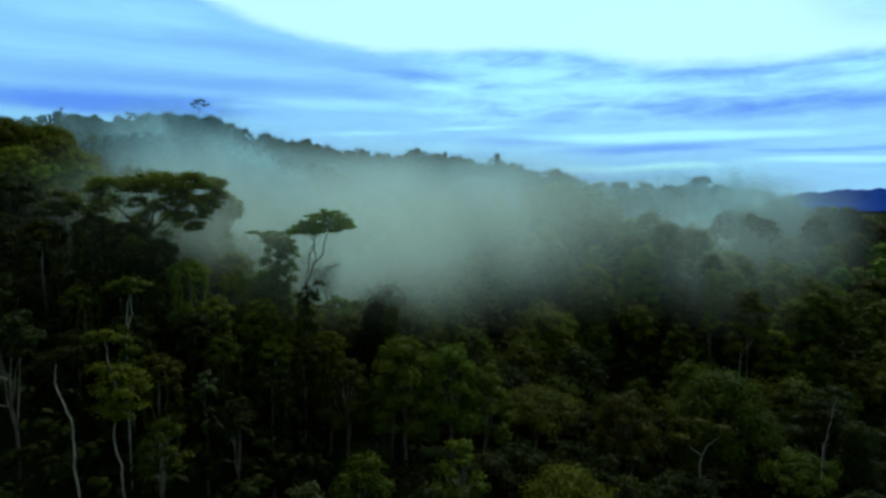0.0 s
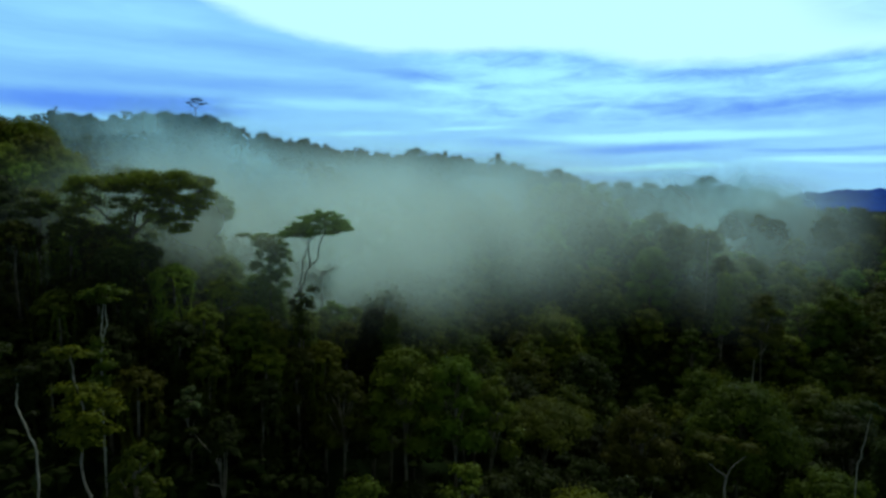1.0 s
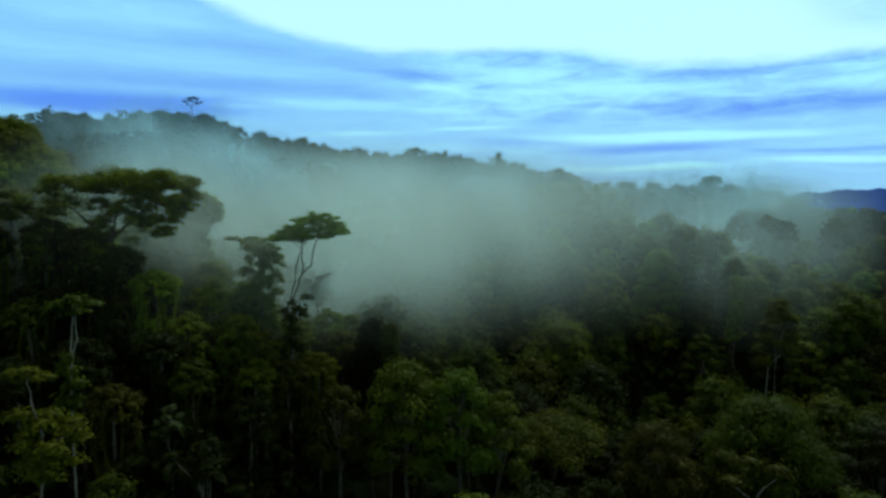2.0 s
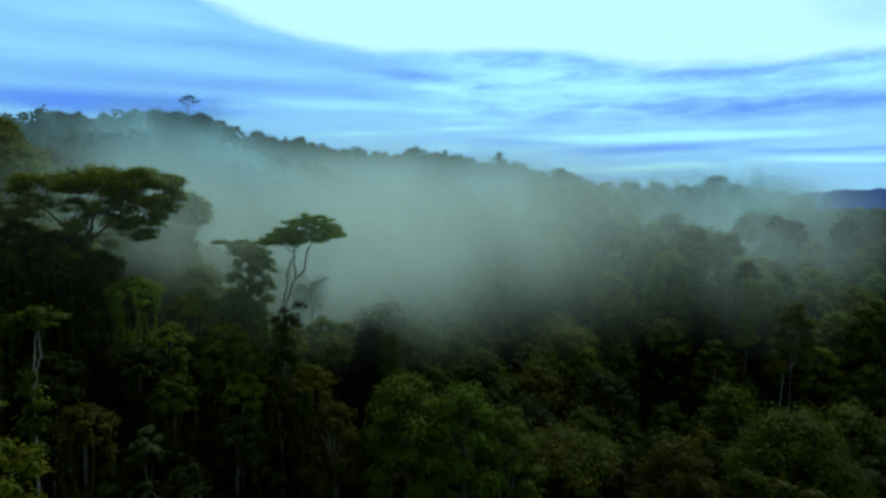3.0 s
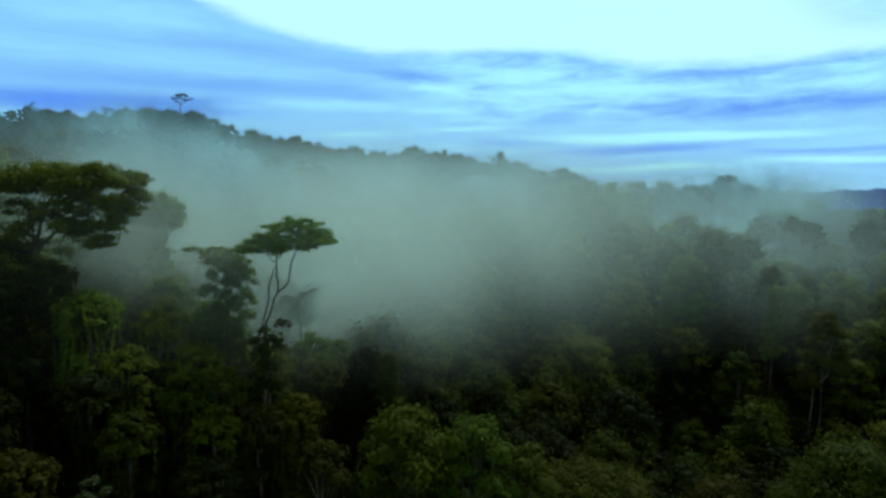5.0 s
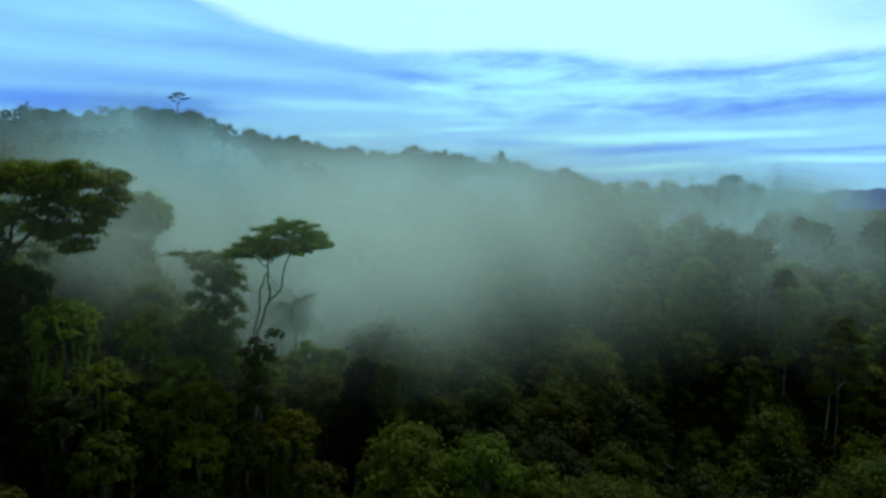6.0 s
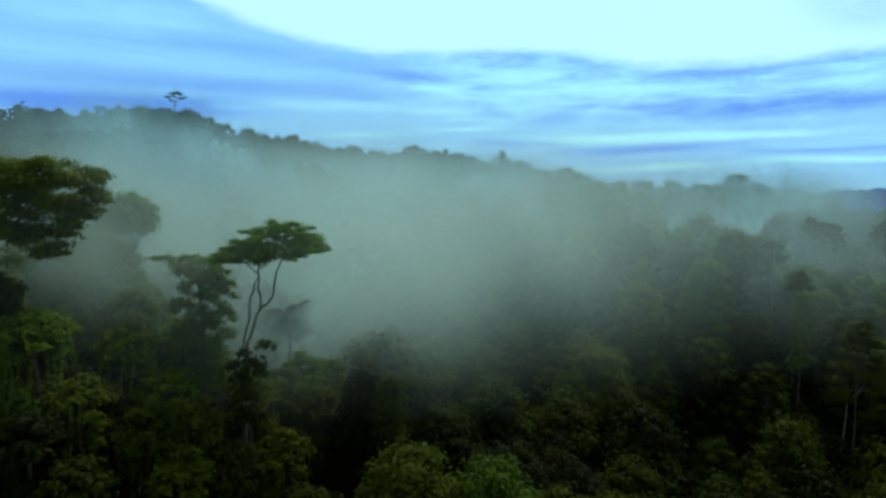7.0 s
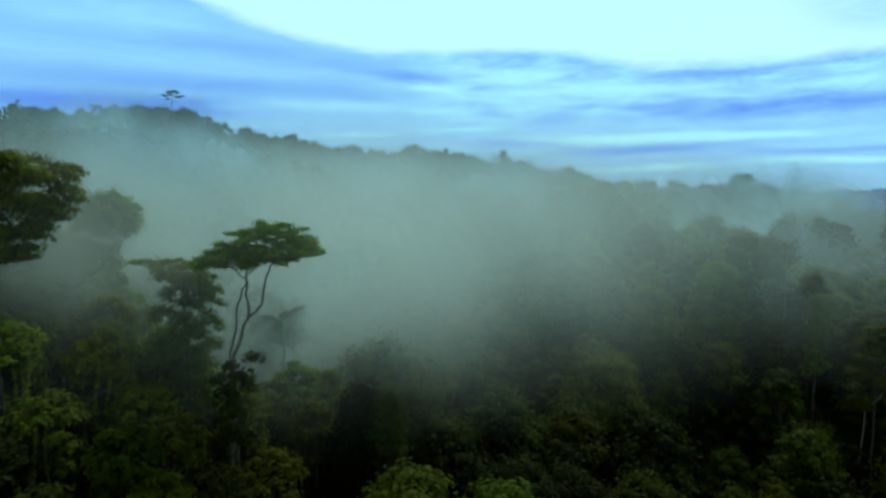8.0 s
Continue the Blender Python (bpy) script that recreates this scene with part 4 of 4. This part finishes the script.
single("emergent_tree", "open-crowned emergent tree on the skyline", 183, 419, 105.5, "flat", 8.6, 8, "olive", size=0.55, per_m2=1.0, bark_r=0.5)
# brow leaves coloured as lit so their green carries through the mist
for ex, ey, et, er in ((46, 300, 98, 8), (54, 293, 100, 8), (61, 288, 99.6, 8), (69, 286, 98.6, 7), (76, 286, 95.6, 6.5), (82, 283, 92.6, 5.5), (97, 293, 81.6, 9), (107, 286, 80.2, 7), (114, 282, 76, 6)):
    single("brow_tree", "tree on the brow of the knoll, veiled in mist, leaves tinted as lit", ex, ey, et, "dome", er, 22, ("lit", "bright")[int(et) % 2], size=0.5, per_m2=1.8)


def palm(x, y, top):
    base = stand(x, y)
    ob = new("palm_tree")
    v, f = tube(bent(rng, (0, 0, -1), (0.4, 0, top - base - 1.5), 7, 0.15), np.linspace(0.28, 0.16, 7))
    mesh_object("trunk", v, f, BARK_MID, True, ob)
    for k in range(13):
        a, up = k * 2.399, rng.uniform(0.3, 2.0)
        t = np.linspace(0.08, 1, 18)
        arc = np.stack([t * 4.6 * math.cos(a), t * 4.6 * math.sin(a), top - base - 1.5 + 2.6 * up * t - 2.2 * t ** 2], 1)
        side = np.array([-math.sin(a), math.cos(a), 0])
        out = np.array([math.cos(a), math.sin(a), -0.6])
        wid = (0.25 + 0.85 * np.sin(math.pi * np.clip(t * 0.92, 0, 1)))[:, None]
        pieces = [tube(arc, np.linspace(0.05, 0.015, 18), 4)]
        for sgn in (1, -1):
            tip = arc + (sgn * side + 0.6 * out) * wid
            n = np.arange(18)
            vs = np.concatenate([arc - out * 0.15, arc + out * 0.15, tip])
            pieces.append((vs, np.stack([n, n + 18, n + 36], 1)))
        v, f = joined(pieces)
        mesh_object("frond", v, f, LEAF["dark"], False, ob)
    ob.location = (x, y, base)
    TAKEN.append((x, y, 3))
    return tagged(ob, "tall palm with arching fronds above the canopy", "palm tree")


palm(101, 233, 76)
palm(-29.5, 146, 72.5)

# ---------------------------------------------------------------- the canopy


def scatter(rng, count, region, gap, taken):
    """Places in a region that keep clear of one another."""
    cell, grid, out = gap * 2, {}, []
    for x, y, r in taken:
        grid.setdefault((int(x // cell), int(y // cell)), []).append((x, y, r + gap * 0.35))
    for x, y in region(rng, count):
        key = (int(x // cell), int(y // cell))
        near_by = [q for i in (-1, 0, 1) for j in (-1, 0, 1) for q in grid.get((key[0] + i, key[1] + j), ())]
        if all((x - a) ** 2 + (y - b) ** 2 > (c + gap * 0.5) ** 2 for a, b, c in near_by):
            grid.setdefault(key, []).append((x, y, gap * 0.5))
            out.append((x, y))
    return out


def wedge(y0, y1, wide, extra):
    def pick(rng, n):
        y = np.sqrt(rng.uniform(y0 ** 2, y1 ** 2, n))
        x = rng.uniform(-1, 1, n) * (wide * y + extra)
        return zip(x.tolist(), y.tolist())
    return pick


rng = np.random.default_rng(5)
KINDS = [("dome", 6.0, 17, 27, "mid"), ("dome", 5.0, 16, 25, "olive"), ("open", 5.8, 16, 27, "dark"), ("flat", 6.4, 8, 26, "dark"), ("dome", 7.0, 21, 31, "dark"),
         ("tall", 4.0, 22, 27, "mid"), ("dome", 5.2, 16, 25, "yellow"), ("dome", 4.4, 15, 24, "grey"), ("dome", 6.2, 17, 27, "dark"), ("tall", 4.4, 24, 30, "dark")]
LOOKS = {"bright": "bright green", "lit": "lit-tinted green", "leafy": "lush green", "mid": "mid-green", "olive": "olive-green", "dark": "dark green", "yellow": "yellow-green", "grey": "grey-green"}
FORMS = {"dome": "a lumpy domed crown", "open": "an open layered crown", "flat": "a flat spreading crown", "tall": "a tall narrow crown"}
protos = []
spots = scatter(rng, 9000, wedge(30, 142, 0.80, 14), 8.0, TAKEN)[:298]
spots = [p for i, p in enumerate(spots) if not (p[0] < -66 and p[1] > 104) and i < len(KINDS) or not ((p[0] < -6 and p[1] < 104 and i % 5 < 3 + (p[0] < -24)) or (p[0] > 0.52 * p[1] and p[1] < 124 and i % 5 < 4))]      # dark gaps on both flanks
for i, (x, y) in enumerate(spots):
    k = int(rng.integers(len(KINDS))) if i >= len(KINDS) else i
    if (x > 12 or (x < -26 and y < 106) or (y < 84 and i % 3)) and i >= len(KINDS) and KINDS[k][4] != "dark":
        k = (3, 4, 9)[i % 3]                                 # dark leaf picked to paint deep shade on both flanks
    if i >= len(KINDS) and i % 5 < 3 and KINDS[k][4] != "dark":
        k = (2, 3, 4, 8, 9)[i % 5]                           # dark leaf stands in for shade in the lower storey
    kind, r, h, tall, leaf = KINDS[k]
    s = rng.uniform(0.9, 1.25)
    m = pose(x, y, stand(x, y), 0, 0, rng.uniform(0, 360)) @ Matrix.Diagonal((s * rng.uniform(0.9, 1.1), s, s * rng.uniform(0.88, 1.08), 1))
    if i < len(KINDS):
        t, c = tree_meshes(rng, kind, r, h, tall, 0.33, 4.4)
        ob = plant("rainforest_tree", f"{LOOKS[leaf]} rainforest tree with {FORMS[kind]}", t, c, BARK_MID if k in (1, 7) else BARK_DARK, LEAF[leaf], "tree", "trees of the near canopy")
        ob.matrix_basis = m
        protos.append(ob)
    else:
        copy_thing(protos[k], m).matrix_basis = m


def woods(name, label, places, sizes, leafs, size, per_m2, clump_count, trunks=1.0, core=0.78, sink=0.0, cap=1e6):
    """A wood too large to count: crowns of a few leafy clumps each, joined by colour."""
    models = []
    for k in range(9):
        r, h, tall = sizes[k % len(sizes)]
        cl = []
        for i in range(clump_count):
            a, q = i * 2.399 + k, math.sqrt((i + 0.4) / clump_count)
            cr = r * rng.uniform(0.42, 0.6)
            cl.append((q * r * 0.7 * math.cos(a), q * r * 0.7 * math.sin(a), tall - h * (0.2 + 0.55 * q * q) + rng.uniform(-0.8, 0.6), cr, cr, cr * 0.75))
        if clump_count > 4:
            cl.append((0, 0, tall - h * 0.85, r * 0.62, r * 0.62, h * 0.34))
        models.append((leaves(rng, cl, size, per_m2, -0.3, core), tube([(0, 0, -1), (0.3, 0, tall * 0.5), (0, 0.2, tall - h * 0.5)], (0.34, 0.26, 0.15), 4)))
    bins, stems = {k: [] for k in dict.fromkeys(leafs)}, []
    for x, y in places:
        (cv, cf), (tv, tf) = models[int(rng.integers(len(models)))]
        a, s = rng.uniform(0, 6.28), rng.uniform(0.8, 1.2)
        rot = np.array([[math.cos(a), -math.sin(a), 0], [math.sin(a), math.cos(a), 0], [0, 0, 1]]) * s
        o = np.array([x, y, stand(x, y) - sink])
        crown, leaf = cv @ rot.T + o, leafs[int(rng.integers(len(leafs)))]
        if x < 150 or crown[:, 2].max() < cap:               # the saddle east of the knoll stays low
            bins[leaf].append((crown, cf))
        if rng.random() < trunks:
            stems.append((tv @ rot.T + o, tf))
    for k, pieces in bins.items():
        if pieces:
            tagged(mesh_object(name, *joined(pieces), LEAF[k]), label.format(LOOKS[k]), "forest", kind="stuff")
    if stems:
        tagged(mesh_object(name + "_trunks", *joined(stems), BARK_PALE, True), "pale trunks of the distant forest", "tree trunks", kind="stuff")


def face(y0, wide):
    """The side of the ridge that faces the ravine."""
    def pick(rng, n):
        for x, y in wedge(y0, 760, wide, 25)(rng, n):
            if y < CREST_Y + 30:
                yield x, y
    return pick


held = TAKEN + [(x, y, 4) for x, y in spots]
woods("slope_forest", "{} crowns of the rainforest across the ravine", scatter(rng, 6000, wedge(180, 238, 0.83, 22), 9.2, held),
      [(6.6, 18, 28), (7.6, 19, 31), (5.6, 16, 25), (8.2, 17, 34)], ["mid", "yellow", "mid", "olive"], 0.46, 0.95, 12, 0.0, 0.44)
# mostly the dark leaf here, painting the ravine's shade into the crowns
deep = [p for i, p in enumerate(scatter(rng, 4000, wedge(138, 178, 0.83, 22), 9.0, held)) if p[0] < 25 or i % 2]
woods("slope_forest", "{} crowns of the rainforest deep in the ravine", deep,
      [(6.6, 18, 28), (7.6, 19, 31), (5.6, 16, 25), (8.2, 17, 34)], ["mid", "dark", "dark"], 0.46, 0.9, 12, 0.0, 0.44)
# lighter leaves here paint in the light on crowns within the mist
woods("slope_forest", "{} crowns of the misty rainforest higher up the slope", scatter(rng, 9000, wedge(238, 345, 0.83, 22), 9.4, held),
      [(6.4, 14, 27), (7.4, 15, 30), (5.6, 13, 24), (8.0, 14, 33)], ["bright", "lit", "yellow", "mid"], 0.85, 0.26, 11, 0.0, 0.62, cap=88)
ridge_spots = scatter(rng, 22000, face(345, 0.83), 8.8, [(-233, 570, 5)])
on_crest = [p for p in ridge_spots if p[1] > 500 or (p[0] > 110 and p[1] > 400)]
woods("crest_forest", "{} crowns of the rainforest along the ridge line", on_crest,
      [(5.6, 13, 14), (6.8, 14, 16), (4.6, 12, 12), (7.4, 15, 18), (4.2, 15, 19)], ["mid", "dark", "olive"], 1.1, 0.12, 5, 0.0, 0.66, 2.5)
woods("ridge_forest", "{} crowns of the rainforest on the far ridge", sorted(set(ridge_spots) - set(on_crest)),
      [(5.6, 11, 13), (7.4, 13, 16), (5.0, 11, 12)], ["mid", "dark", "olive"], 1.3, 0.2, 4, 0.0, 0.8, 2.5)
woods("far_forest", "{} crowns of the rainforest beyond the spurs", scatter(rng, 5000, lambda g, n: zip(g.uniform(180, 1250, n).tolist(), g.uniform(560, 1500, n).tolist()), 17, []),
      [(9, 12, 13), (11, 13, 15), (8, 11, 12)], ["mid", "dark"], 2.2, 0.05, 4, 0.0, 0.8, 2.5)
woods("rear_forest", "{} crowns of the rainforest behind the clearing", scatter(rng, 5000, lambda g, n: zip(g.uniform(-190, 190, n).tolist(), g.uniform(-150, -22, n).tolist()), 9.5, []),
      [(5.4, 9, 24), (6.2, 10, 27)], ["mid", "dark"], 1.6, 0.10, 4, 0.0, 0.6)
woods("rear_forest", "{} crowns of the rainforest below the start of the flight", scatter(rng, 5000, lambda g, n: zip(g.uniform(-75, 75, n).tolist(), g.uniform(-22, 32, n).tolist()), 6.6, []),
      [(4.6, 12, 22), (5.4, 13, 25), (4.0, 11, 19)], ["mid", "dark", "dark"], 0.8, 0.36, 7, 0.0, 0.5)
# undergrowth all in the dark leaf, in place of shade under the canopy
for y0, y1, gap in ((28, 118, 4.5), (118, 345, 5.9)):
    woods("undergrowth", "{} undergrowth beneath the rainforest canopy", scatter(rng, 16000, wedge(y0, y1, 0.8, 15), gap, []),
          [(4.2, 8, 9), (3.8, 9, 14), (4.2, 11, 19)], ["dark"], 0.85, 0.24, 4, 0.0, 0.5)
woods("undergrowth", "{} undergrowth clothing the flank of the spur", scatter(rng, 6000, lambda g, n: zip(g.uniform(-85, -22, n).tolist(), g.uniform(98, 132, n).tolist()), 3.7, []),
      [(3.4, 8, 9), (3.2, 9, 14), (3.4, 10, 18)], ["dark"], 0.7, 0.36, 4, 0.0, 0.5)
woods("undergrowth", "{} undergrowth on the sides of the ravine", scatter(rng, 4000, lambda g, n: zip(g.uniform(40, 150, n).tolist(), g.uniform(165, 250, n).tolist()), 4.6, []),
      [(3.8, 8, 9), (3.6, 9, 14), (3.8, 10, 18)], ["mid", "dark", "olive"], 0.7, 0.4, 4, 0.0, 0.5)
